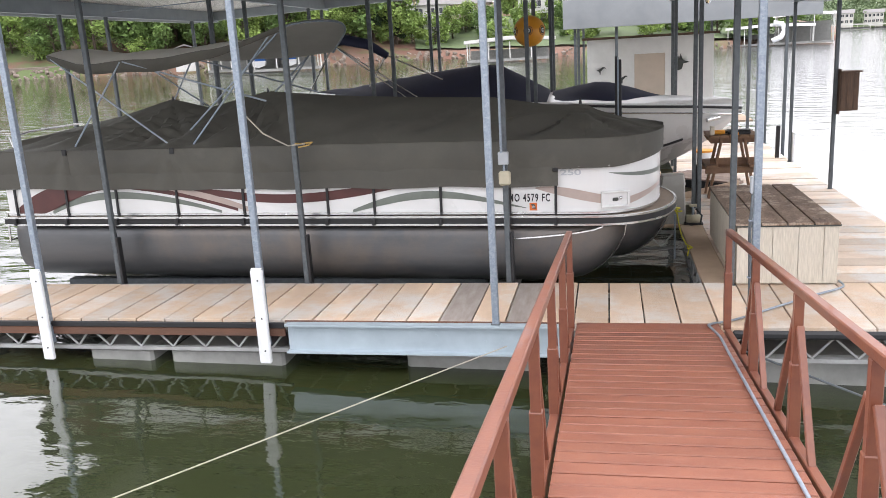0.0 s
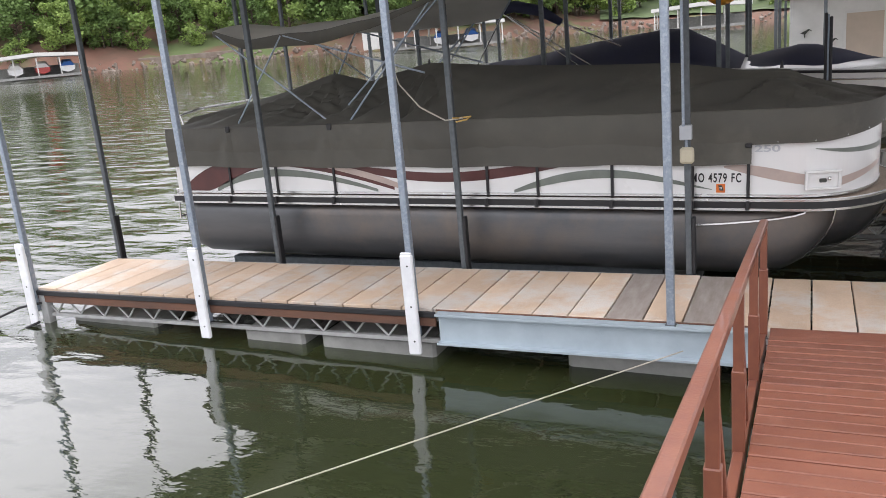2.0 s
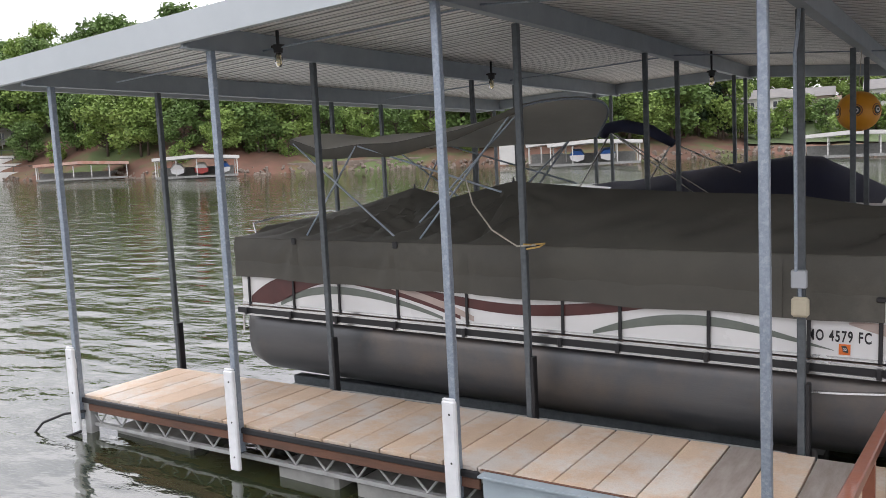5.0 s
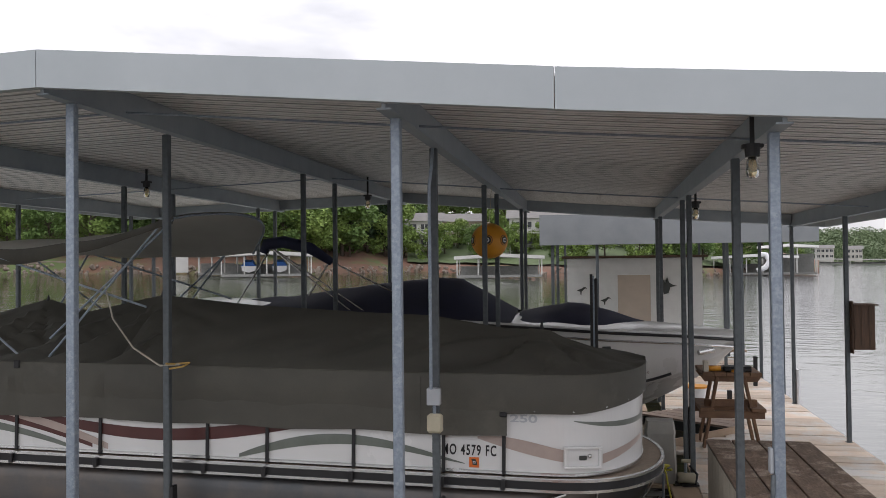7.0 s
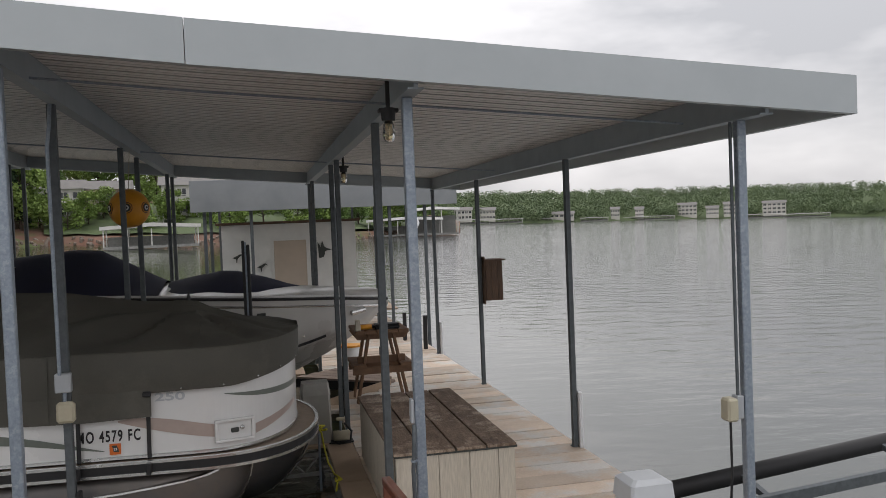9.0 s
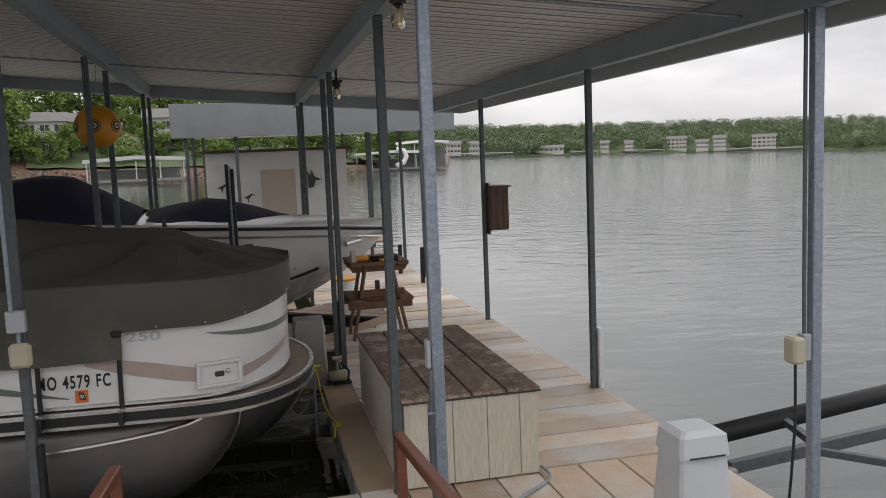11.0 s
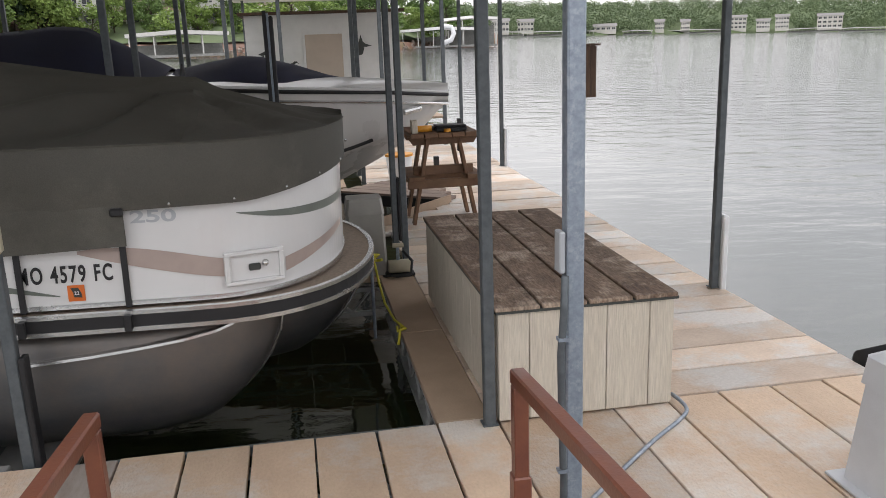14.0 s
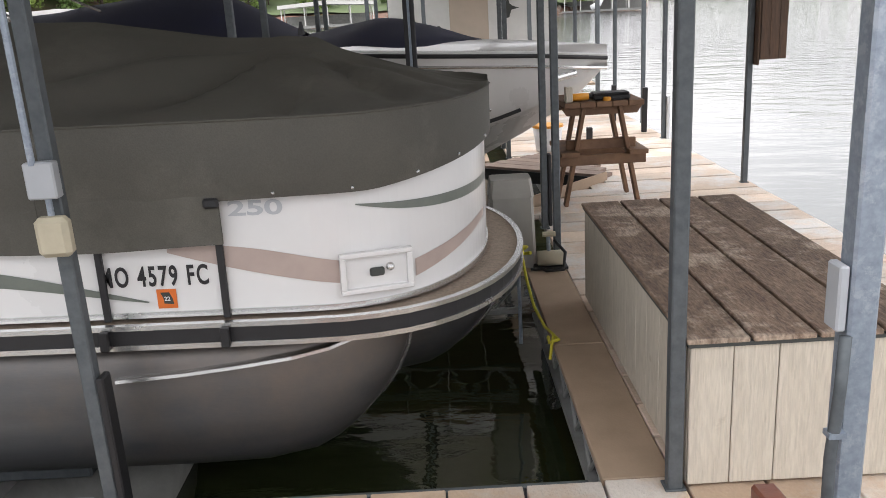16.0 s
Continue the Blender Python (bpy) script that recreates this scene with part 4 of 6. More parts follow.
# ---- runabout in the second slip ----
YC = 6.92
run = thing("runabout_boat", pose(-0.11, YC, 0), "white runabout with navy canvas covers on a boat lift", "boat")
SHEER = [(-4.6, 1.72), (-2.85, 1.68), (0.2, 1.50), (2.4, 1.34), (3.2, 1.25)]
HALF = [(-4.6, 1.12), (-2, 1.17), (0.2, 1.12), (1.4, 0.92), (2.2, 0.62), (2.8, 0.30), (3.19, 0.02)]
KEEL = [(-4.6, 0.12), (0.2, 0.10), (1.2, 0.16), (1.87, 0.31), (2.42, 0.58), (2.9, 0.90), (3.19, 1.18)]


def hull_rows(sides, lo, hi):
    rows = []
    for i in range(45):
        X = -4.6 + 7.79 * (i / 44) ** 0.8
        zs, hw, zk = interp(X, SHEER), interp(X, HALF), interp(X, KEEL)
        chine = zk + (zs - zk) * 0.34
        prof = [(0.0, zk), (hw * 0.80, chine), (hw * 0.84, chine + 0.02), (hw * 0.93, zk + (zs - zk) * 0.72), (hw * 0.97, zs - 0.10), (hw, zs)]
        prof = prof[lo:hi]
        row = []
        for s in sides:
            line = [(X, s * a, z) for a, z in prof]
            row += line if s < 0 else line[::-1]
        rows.append(row)
    return rows


hull = part("hull", Geo().grid(hull_rows((-1,), 0, 6)).grid(hull_rows((1,), 0, 6)), M_HULL, run, "pale grey gelcoat hull", True)
rows = []
for i in range(45):
    X = -4.6 + 7.79 * (i / 44) ** 0.8
    zs, hw = interp(X, SHEER), interp(X, HALF)
    rows.append([(X, hw * v, zs + 0.02 + 0.10 * (1 - v * v)) for v in np.linspace(-1, 1, 9)])
part("deck", Geo().grid(rows), M_HULL, run, "pale grey foredeck", True)
for dz, r, mt in ((-0.01, 0.022, M_BLACK), (-0.11, 0.016, M_CHROME), (0.022, 0.018, M_GEL)):
    for s in (-1, 1):
        pts = []
        for i in range(40):
            X = -4.5 + 7.68 * i / 39
            pts.append((X, s * (interp(X, HALF) * (1.0 if dz > -0.05 else 0.975) + 0.006), interp(X, SHEER) + dz))
        part("rub_strake", Geo().tube(pts, r, 6), mt, run)
for s in (-1, 1):
    pts = []
    for i in range(30):
        X = -4.0 + 6.25 * i / 29
        zk, zs = interp(X, KEEL), interp(X, SHEER)
        pts.append((X, s * (interp(X, HALF) * 0.845 + 0.004), zk + (zs - zk) * 0.39))
    part("waterline_stripe", Geo().tube(pts, 0.020, 6), M_BLACK, run)
    part("port_light", Geo().tube([(2.62, s * 0.395, 1.10), (2.82, s * 0.29, 1.13)], 0.035, 10), M_CHROME, run)
    part("air_vent", Geo().box(1.36, 1.47, s * 0.86 - 0.03, s * 0.86 + 0.03, 1.16, 1.22, 0.005), M_DARK, run)
    part("fitting", Geo().ball((1.95, s * 0.62, 0.86), 0.018, 8, 6), M_CHROME, run)


def tarp(xs, crown, edge, wide):
    rows = []
    for X in xs:
        zc, ze, hw = interp(X, crown), interp(X, edge), interp(X, wide)
        rows.append([(X, hw * v, ze + (zc - ze) * (1 - abs(v) ** 1.25) + 0.015 * wob(X * 3, v * 3, 5)) for v in np.linspace(-1, 1, 15)])
    return Geo().grid(rows)


xs = [-4.6 + 0.1 * i for i in range(49)]
part("cockpit_cover", tarp(xs, [(-4.6, 1.78), (-3.2, 1.86), (-2.0, 2.02), (-1.0, 2.12), (-0.6, 2.10), (0.22, 1.64)], [(-4.6, 1.70), (-2.85, 1.71), (0.2, 1.54)], [(-4.6, 1.13), (-2, 1.18), (0.2, 1.13)]), M_NAVY, run, "navy canvas cockpit cover", True)
xs = [0.24 + 0.06 * i for i in range(31)]
part("bow_cover", tarp(xs, [(0.24, 1.64), (0.9, 1.76), (1.15, 1.74), (1.6, 1.60), (2.05, 1.47)], [(0.24, 1.54), (2.05, 1.42)], [(0.24, 0.95), (1.4, 0.72), (2.05, 0.12)]), M_NAVY, run, "navy canvas bow cover", True)
bim = part("folded_top", Geo().tube([(-3.30, -0.9, 2.50), (-3.25, -0.9, 2.62), (-3.0, -0.9, 2.65), (-2.6, -0.9, 2.55), (-2.3, -0.9, 2.36)], [0.06, 0.085, 0.085, 0.08, 0.055], 12), M_NAVY, run, "rolled navy sun top on its frame", True)
for a, b in (((-3.2, -0.9, 2.55), (-3.7, -1.0, 1.72)), ((-3.2, -0.9, 2.58), (-1.95, -1.05, 1.66)), ((-3.1, -0.9, 2.52), (-1.75, -1.05, 1.65)), ((-2.3, -0.9, 2.36), (-1.4, -1.05, 1.95)), ((-2.32, -0.9, 2.38), (-2.6, -1.0, 1.9))):
    part("frame_tube", Geo().tube([a, b], 0.012, 8), M_CHROME, bim)
lift2 = thing("boat_lift", pose(0, 0, 0), "steel boat lift cradle under the runabout", "boat lift")
for y in (6.35, 7.15):
    part("bunk", Geo().box(-4.0, 1.0, y - 0.07, y + 0.07, -0.12, 0.24, 0.01), M_GALVDARK, lift2)
for x in (-3.4, 0.6):
    part("cross_beam", Geo().box(x - 0.08, x + 0.08, 5.2, 8.3, -0.3, -0.12, 0.008), M_GALVDARK, lift2)

# ---- storage box on the outer walkway ----
BX0, BX1, BY0, BY1, BH = 2.21, 3.13, 1.165, 3.315, 0.605
sbox = thing("storage_box", pose(0, 0, 0), "cream-sided dock storage box with a weathered brown board lid", "storage box")
part("body", Geo().box(BX0 + 0.02, BX1 - 0.02, BY0 + 0.02, BY1 - 0.02, 0.012, BH - 0.03), M_CREAM, sbox)
rnd = random.Random(3)
x = BX0
for w in (0.16, 0.165, 0.235, 0.225, 0.13):
    part("panel", Geo().box(x + 0.002, x + w - 0.002, BY0, BY0 + 0.018, 0.015, BH - 0.028, 0.003), M_CREAM, sbox)
    x += w
y = BY0 + 0.02
while y < BY1 - 0.05:
    w = min(0.20, BY1 - y)
    part("panel", Geo().box(BX0 - 0.001, BX0 + 0.018, y + 0.002, y + w - 0.002, 0.015, BH - 0.028, 0.003), M_CREAM, sbox)
    part("panel", Geo().box(BX1 - 0.018, BX1 + 0.001, y + 0.002, y + w - 0.002, 0.015, BH - 0.028, 0.003), M_CREAM, sbox)
    y += w
lid = part("lid", Geo().box(BX0 - 0.01, BX1 + 0.012, BY0 - 0.012, BY1 + 0.012, BH - 0.027, BH - 0.012), M_DARK, sbox, "weathered brown board lid")
for i in range(4):
    xa = BX0 - 0.02 + i * 0.2385
    part("lid_board", Geo().box(xa + 0.004, xa + 0.2385 - 0.010, BY0 - 0.02, BY1 + 0.02, BH - 0.012, BH + 0.008 + rnd.uniform(0, 0.004), 0.004), M_LID, lid)

# ---- tall picnic table seen end-on ----
table = thing("picnic_table", pose(2.80, 5.68, 0.004) @ Matrix.Diagonal((0.92, 1, 1.15, 1)), "brown-stained wooden picnic table holding tools", "table")
for i in range(5):
    part("top_board", Geo().box(-0.38 + i * 0.152, -0.38 + i * 0.152 + 0.146, -0.05, 0.72, 0.785, 0.825, 0.004), M_TABLE, table)
for y in (0.10, 0.56):
    part("top_rail", Geo().prism([(-0.40, 0.785), (0.40, 0.785), (0.34, 0.715), (-0.34, 0.715)], y - 0.02, y + 0.02, "y"), M_TABLE, table)
    part("seat_rail", Geo().box(-0.42, 0.42, y - 0.062, y - 0.022, 0.33, 0.41, 0.004), M_TABLE, table)
    for s in (-1, 1):
        part("leg", Geo().beam((s * 0.17, y, 0.783), (s * 0.36, y, 0.0), 0.09, 0.038, 0.004), M_TABLE, table)
for s in (-1, 1):
    part("seat_board", Geo().box(s * 0.33 - 0.09, s * 0.33 + 0.09, -0.05, 0.72, 0.411, 0.447, 0.004), M_TABLE, table)
part("brace_board", Geo().box(-0.34, 0.34, 0.125, 0.16, 0.44, 0.52, 0.004), M_TABLE, table)
TT = 0.955
drill = thing("power_drill", pose(2.60, 5.75, TT), "yellow and black cordless drill lying on the picnic table", "power tool")
part("body", Geo().tube([(-0.10, 0, 0.035), (0.08, 0.02, 0.035)], 0.033, 12), M_YELLOW, drill, "", True)
part("grip", Geo().box(-0.10, -0.05, 0.0, 0.13, 0.008, 0.045, 0.01), M_BLACK, drill)
part("chuck", Geo().tube([(0.08, 0.02, 0.035), (0.13, 0.026, 0.035)], [0.024, 0.014], 10), M_BLACK, drill)
crate = thing("wood_block", pose(2.50, 5.73, TT), "pale wooden block standing on the picnic table", "block")
part("block", Geo().box(-0.03, 0.03, -0.05, 0.05, 0, 0.13, 0.004), M_CREAM, crate)
saw = thing("tool_case", pose(2.88, 5.81, TT), "flat black tool case lying on the picnic table", "tool case")
part("shell", Geo().box(-0.16, 0.16, -0.10, 0.10, 0, 0.045, 0.012), M_BLACK, saw)
part("lid", Geo().box(-0.155, 0.155, -0.095, 0.095, 0.046, 0.062, 0.006), M_BLACK, saw)
tape = thing("tape_measure", pose(2.83, 5.69, TT), "small yellow tape measure on the picnic table", "tape measure")
part("case", Geo().tube([(0, 0, 0), (0, 0, 0.03)], 0.035, 14), M_YELLOW, tape)
part("clip", Geo().box(0.05, 0.14, -0.01, 0.02, 0.0, 0.014, 0.003), M_BLACK, tape)
pail = thing("bucket", pose(2.72, 8.85, 0.004), "white plastic bucket with a yellow lid on the deck", "bucket")
part("body", Geo().tube([(0, 0, 0), (0, 0, 0.30)], [0.15, 0.19], 18), M_WHITEPL, pail, "", True)
part("lid", Geo().tube([(0, 0, 0.301), (0, 0, 0.33)], 0.198, 18), M_YELLOW, pail, "yellow lid")

# ---- power pedestal and the steel stiff arm ----
ped = thing("power_pedestal", pose(3.675, 0.15, 0.004) @ Matrix.Diagonal((0.86, 0.98, 1.06, 1)), "pale grey metal power pedestal bolted to the dock deck", "power pedestal")


def taper(x0, y0, z0, x1, y1, z1, c=0.02):
    def ring(x, y, z):
        return [(-x + c, -y, z), (x - c, -y, z), (x, -y + c, z), (x, y - c, z), (x - c, y, z), (-x + c, y, z), (-x, y - c, z), (-x, -y + c, z)]
    g = Geo().grid([ring(x0, y0, z0), ring(x1, y1, z1)], wrap=True)
    g.f += [tuple(range(8))[::-1], tuple(range(8, 16))]
    return g


part("base_plate", Geo().box(-0.26, 0.26, -0.22, 0.22, 0, 0.012, 0.003), M_PED, ped)
part("body", taper(0.205, 0.175, 0.012, 0.165, 0.14, 0.44), M_PED, ped)
hood = part("hood", taper(0.180, 0.155, 0.425, 0.168, 0.142, 0.535), M_PED, ped)
part("hood_top", taper(0.168, 0.142, 0.5355, 0.12, 0.10, 0.562), M_PED, hood)
part("hinge_slot", Geo().box(-0.12, 0.13, -0.166, -0.157, 0.43, 0.437), M_DARK, hood)
part("cable_gland", Geo().tube([(0.02, -0.17, 0.09), (0.02, -0.21, 0.07), (0.02, -0.22, 0.015)], [0.035, 0.035, 0.03], 10), M_PED, ped)
part("cable", Geo().tube([(0.02, -0.215, 0.04), (0.04, -0.26, 0.01), (0.14, -0.36, -0.08)], 0.018, 8), M_BLACK, ped)

arm = thing("stiff_arm", pose(0, 0, 0), "dark steel stiff arm of two braced beams off the dock", "dock arm")
part("upper_pipe", Geo().tube([(4.40, 1.40, 0.0), (12.0, 2.1, 0.45)], 0.075, 14), M_BLACK, arm, "black steel pipe", True)
part("lower_beam", Geo().beam((4.44, 0.98, -0.06), (12.0, 1.6, 0.25), 0.06, 0.09, 0.004), M_GALVDARK, arm)
for x in (5.1, 6.6, 8.1, 9.6):
    k = (x - 4.4) / 7.6
    part("cross_bar", Geo().beam((x, 0.98 + 0.62 * k, -0.06 + 0.31 * k), (x + 1.0, 0.25 + 0.62 * k, -0.16 + 0.31 * k), 0.05, 0.05), M_GALVDARK, arm)
    part("cross_bar", Geo().beam((x + 0.1, 1.0 + 0.6 * k, -0.05 + 0.31 * k), (x + 0.1, 1.4 + 0.66 * k, 0.02 + 0.4 * k), 0.05, 0.05), M_GALVDARK, arm)
part("hinge", Geo().box(4.36, 4.46, 0.9, 1.46, -0.12, -0.045, 0.006), M_TRUSS, arm)

# ---- bird box on the outer post ----
bird = thing("nest_box", pose(4.339, 6.35, 1.165) @ Matrix.Diagonal((0.86, 1, 1, 1)), "dark brown wooden nest box fixed to a dock post", "nest box")
part("back_board", Geo().box(0.0, 0.022, -0.12, 0.12, -0.03, 0.63, 0.003), M_BIRD, bird)
for i, (x0, x1) in enumerate(((0.024, 0.12), (0.122, 0.22), (0.222, 0.305))):
    part("side_board", Geo().box(x0, x1, -0.13, -0.112, 0.02, 0.57 - 0.0, 0.002), M_BIRD, bird)
    part("side_board", Geo().box(x0, x1, 0.112, 0.13, 0.02, 0.57, 0.002), M_BIRD, bird)
part("front_board", Geo().box(0.287, 0.305, -0.11, 0.11, 0.02, 0.56, 0.002), M_BIRD, bird)
part("bottom_board", Geo().box(0.024, 0.286, -0.11, 0.11, 0.02, 0.04, 0.002), M_BIRD, bird)
part("roof_board", Geo().box(0.0235, 0.35, -0.15, 0.15, 0.572, 0.592, 0.003), M_BIRD, bird)

# ---- scare balloon ----
ball = thing("scare_balloon", pose(-0.04, 4.72, 2.58), "yellow inflatable bird-scare balloon with ringed eye spots", "balloon")
part("balloon", Geo().ball((0, 0, 0), 0.215, 28, 18, 0.97), M_YELLOW, ball, "", True)
for az in (-150, -90, -30, 30, 90, 150):
    d = Vector((math.cos(radians(az)), math.sin(radians(az)), 0.02)).normalized()
    for r, off, mt in ((0.062, 0.001, M_MAROON), (0.054, 0.003, M_YELLOW), (0.045, 0.005, M_DARK), (0.026, 0.008, M_WHITEPL), (0.014, 0.010, M_DARK)):
        q = Matrix.Translation(d * (math.sqrt(0.215 ** 2 - r * r) + off - 0.002)) @ d.to_track_quat("Z", "Y").to_matrix().to_4x4()
        g = Geo().tube([(0, 0, -0.004), (0, 0, 0.003)], r, 22)
        g.v = [tuple(q @ Vector(p)) for p in g.v]
        part("eye_ring", g, mt, ball)
part("cord", Geo().tube([(0, 0, 0.2), (0.02, 0.0, 0.5), (0.03, 0, fasc(0) - 2.60)], 0.004, 6), M_ROPE, ball)

# ---- lamps under the roof ----
def bulb_lamp(x, y, z, roof_z):
    o = thing("ceiling_lamp", pose(x, y, z), "bare clear bulb in a black socket under the dock roof", "lamp", "dock lamps")
    part("bulb", Geo().tube([(0, 0, -0.07), (0, 0, -0.062), (0, 0, -0.03), (0, 0, 0.03), (0, 0, 0.055)], [0.015, 0.03, 0.038, 0.034, 0.022], 14), M_GLASS, o, "clear glass bulb", True)
    part("socket", Geo().tube([(0, 0, 0.056), (0, 0, 0.13)], [0.04, 0.048], 14), M_BLACK, o)
    part("bracket", Geo().box(-0.012, 0.012, -0.012, 0.012, 0.13, roof_z - z, 0.002), M_BLACK, o)
    part("cross_plate", Geo().box(-0.06, 0.06, -0.03, 0.03, 0.105, 0.128, 0.004), M_BLACK, o)


for x, y, z in ((-4.33, 0.62, 3.27), (2.10, 0.16, 2.86), (-4.28, 4.45, 3.25), (-2.05, 6.6, 3.2), (2.3, 4.75, 2.86)):
    bulb_lamp(x, y, z, fasc(x) + 0.175)

# ---- wiring on posts ----
c4 = thing("conduit_run", pose(-0.03, 1.287, 0), "galvanised conduit with switch and outlet boxes on a dock post", "conduit")
part("pipe", Geo().tube([(-0.02, -0.048, 1.36), (-0.02, -0.048, 2.0), (-0.02, -0.048, 2.9), (0.0, -0.045, 3.06), (0.0, 0.0, fasc(0) - 0.04)], 0.013, 8), M_GALV, c4)
part("switch_box", Geo().box(-0.055, 0.05, -0.055, -0.001, 1.24, 1.37, 0.006), M_GREYBOX, c4, "small grey metal switch box")
part("outlet_cover", Geo().box(-0.055, 0.065, -0.065, -0.001, 1.03, 1.175, 0.018), M_BEIGEBOX, c4, "aged beige outlet cover")
part("nipple", Geo().tube([(0, -0.02, 1.176), (0, -0.02, 1.239)], 0.012, 8), M_GALV, c4)
c5 = thing("conduit_run", pose(2.188, 0, 0), "grey box and flexible metal conduit on a dock post", "conduit")
part("box", Geo().box(-0.058, -0.037, -0.028, 0.028, 1.12, 1.26, 0.004), M_GREYBOX, c5, "grey metal switch box")
hose_pts = [(-0.045, -0.045, 1.118), (-0.05, -0.05, 1.0), (-0.062, -0.055, 0.85), (-0.058, -0.055, 0.6), (-0.05, -0.05, 0.4), (-0.05, -0.05, 0.2), (-0.05, -0.06, 0.03)]
part("flexible_conduit", Geo().tube(hose_pts, 0.0125, 10), M_GALVDARK, c5, "grey flexible conduit", True)
for z in (0.9, 0.42, 0.15):
    part("clip", Geo().box(-0.072, -0.036, -0.066, -0.0355, z, z + 0.012), M_GALV, c5)
c6 = thing("conduit_run", pose(4.345, 0, 0), "beige outlet with a hanging black cable on a dock post", "conduit")
part("box", Geo().box(-0.085, -0.036, -0.035, 0.035, 0.95, 1.10, 0.005), M_GREYBOX, c6)
part("outlet_cover", Geo().box(-0.165, -0.087, -0.06, 0.045, 0.94, 1.09, 0.014), M_BEIGEBOX, c6, "aged beige outlet cover")
part("cable", Geo().tube([(-0.13, -0.02, 0.938), (-0.135, -0.03, 0.6), (-0.15, -0.02, 0.3), (-0.16, 0.0, 0.02)], 0.008, 6), M_BLACK, c6)
part("pipe", Geo().tube([(-0.06, 0.0, 1.101), (-0.062, 0.0, 1.4), (-0.05, 0.02, 2.2), (-0.05, 0.02, fasc(4.36) - 0.04)], 0.011, 8), M_GALVDARK, c6)

# ---- hose along the gangway, across the deck ----
hose = thing("hose", pose(0, 0, 0), "grey metal conduit hose lying along the gangway and deck", "hose")
pts = [(1.84, y, gz(y) + 0.019) for y in (-8.5, -7, -5.5, -4.5, -3.8, -3.0, -2.2, -1.5, -1.0, -0.6)] + [(1.80, -0.35, 0.09), (1.815, -0.16, 0.05), (1.96, 0.0, 0.02), (2.10, 0.10, 0.02), (2.45, 0.42, 0.02), (2.85, 0.78, 0.02), (3.10, 0.98, 0.02), (3.17, 1.10, 0.02), (3.16, 1.3, 0.02)]
sm = []
for i in range(len(pts) - 1):
    p0, p1, p2, p3 = (Vector(pts[max(0, min(len(pts) - 1, i + k))]) for k in (-1, 0, 1, 2))
    for t in (0, 0.33, 0.66):
        sm.append(0.5 * ((2 * p1) + (p2 - p0) * t + (2 * p0 - 5 * p1 + 4 * p2 - p3) * t * t + (3 * p1 - p0 - 3 * p2 + p3) * t ** 3))
part("hose_line", Geo().tube(sm, 0.0105, 8), M_GALV, hose, "", True)

# ---- mooring lines ----
rope = thing("mooring_cable", pose(0, 0, 0), "thin pale mooring cable from the dock down to the water", "rope")
part("cable", Geo().tube([(0.10, -0.10, -0.19), (-2.15, -2.66, -0.30), (-6.5, -7.6, -0.38), (-9, -10.4, -0.6)], 0.0055, 6), M_ROPE, rope)
rope2 = thing("mooring_cable", pose(0, 0, 0), "thin dark cable under the dock edge beside the gangway", "rope")
part("cable", Geo().tube([(1.9, 0.0, -0.15), (2.6, -0.6, -0.25), (4.2, -1.9, -0.5), (6.5, -3.8, -0.75)], 0.009, 6), M_GALVDARK, rope2)
hoop = thing("rope_hoop", pose(0, 0, 0), "black rubber cable loop hanging off the dock end", "rope")
part("loop", Geo().tube([(-6.85, -0.02, -0.16), (-7.1, -0.1, -0.2), (-7.35, -0.2, -0.3), (-7.45, -0.3, -0.46), (-7.3, -0.35, -0.5), (-7.0, -0.2, -0.42), (-6.85, -0.08, -0.36)], 0.014, 8), M_BLACK, hoop, "", True)
yrope = thing("mooring_line", pose(0, 0, 0), "bright yellow mooring rope hanging from the dock edge", "rope")
part("rope", Geo().tube([(1.79, 3.42, 0.34), (1.83, 3.40, 0.26), (1.84, 3.3, 0.16), (1.86, 3.1, 0.05), (1.90, 2.9, -0.01), (1.925, 2.72, 0.014), (1.90, 2.60, 0.012), (1.88, 2.55, -0.06)], 0.009, 6), M_YROPE, yrope, "", True)
part("knot", Geo().tube([(1.80, 3.40, 0.30), (1.86, 3.42, 0.33), (1.80, 3.36, 0.35), (1.84, 3.44, 0.28), (1.88, 3.38, 0.30)], 0.012, 6), M_YROPE, yrope)
part("tail", Geo().tube([(1.92, 2.70, 0.02), (1.94, 2.63, 0.02), (1.885, 2.60, 0.016), (1.89, 2.68, 0.018)], 0.010, 6), M_YROPE, yrope)
part("float_tube", Geo().tube([(1.80, 3.38, 0.26), (1.80, 3.36, -0.30)], 0.012, 8), M_GALV, yrope)

# ---- lift controls at the slip corner ----
ctl = thing("lift_control", pose(1.825, 4.12, 0.004), "grey plastic lift control cabinet on the finger pier", "control box")
part("body", taper(0.165, 0.13, 0.0, 0.15, 0.12, 0.51), M_CTL, ctl)
part("lid", taper(0.158, 0.128, 0.511, 0.14, 0.11, 0.64), M_CTL, ctl)
pump = thing("water_pump", pose(2.09, 3.98, 0.004), "small brass and steel pump with a black hose", "pump")
part("housing", Geo().tube([(-0.10, 0, 0.07), (0.08, 0, 0.07)], 0.055, 14), M_BEIGEBOX, pump, "", True)
part("base", Geo().box(-0.13, 0.11, -0.06, 0.06, 0, 0.016, 0.003), M_BLACK, pump)
part("riser", Geo().tube([(-0.02, 0, 0.12), (-0.02, 0, 0.24)], 0.014, 8), M_GALV, pump)
part("tap", Geo().tube([(-0.06, 0, 0.245), (0.03, 0, 0.245)], 0.02, 8), M_BEIGEBOX, pump)
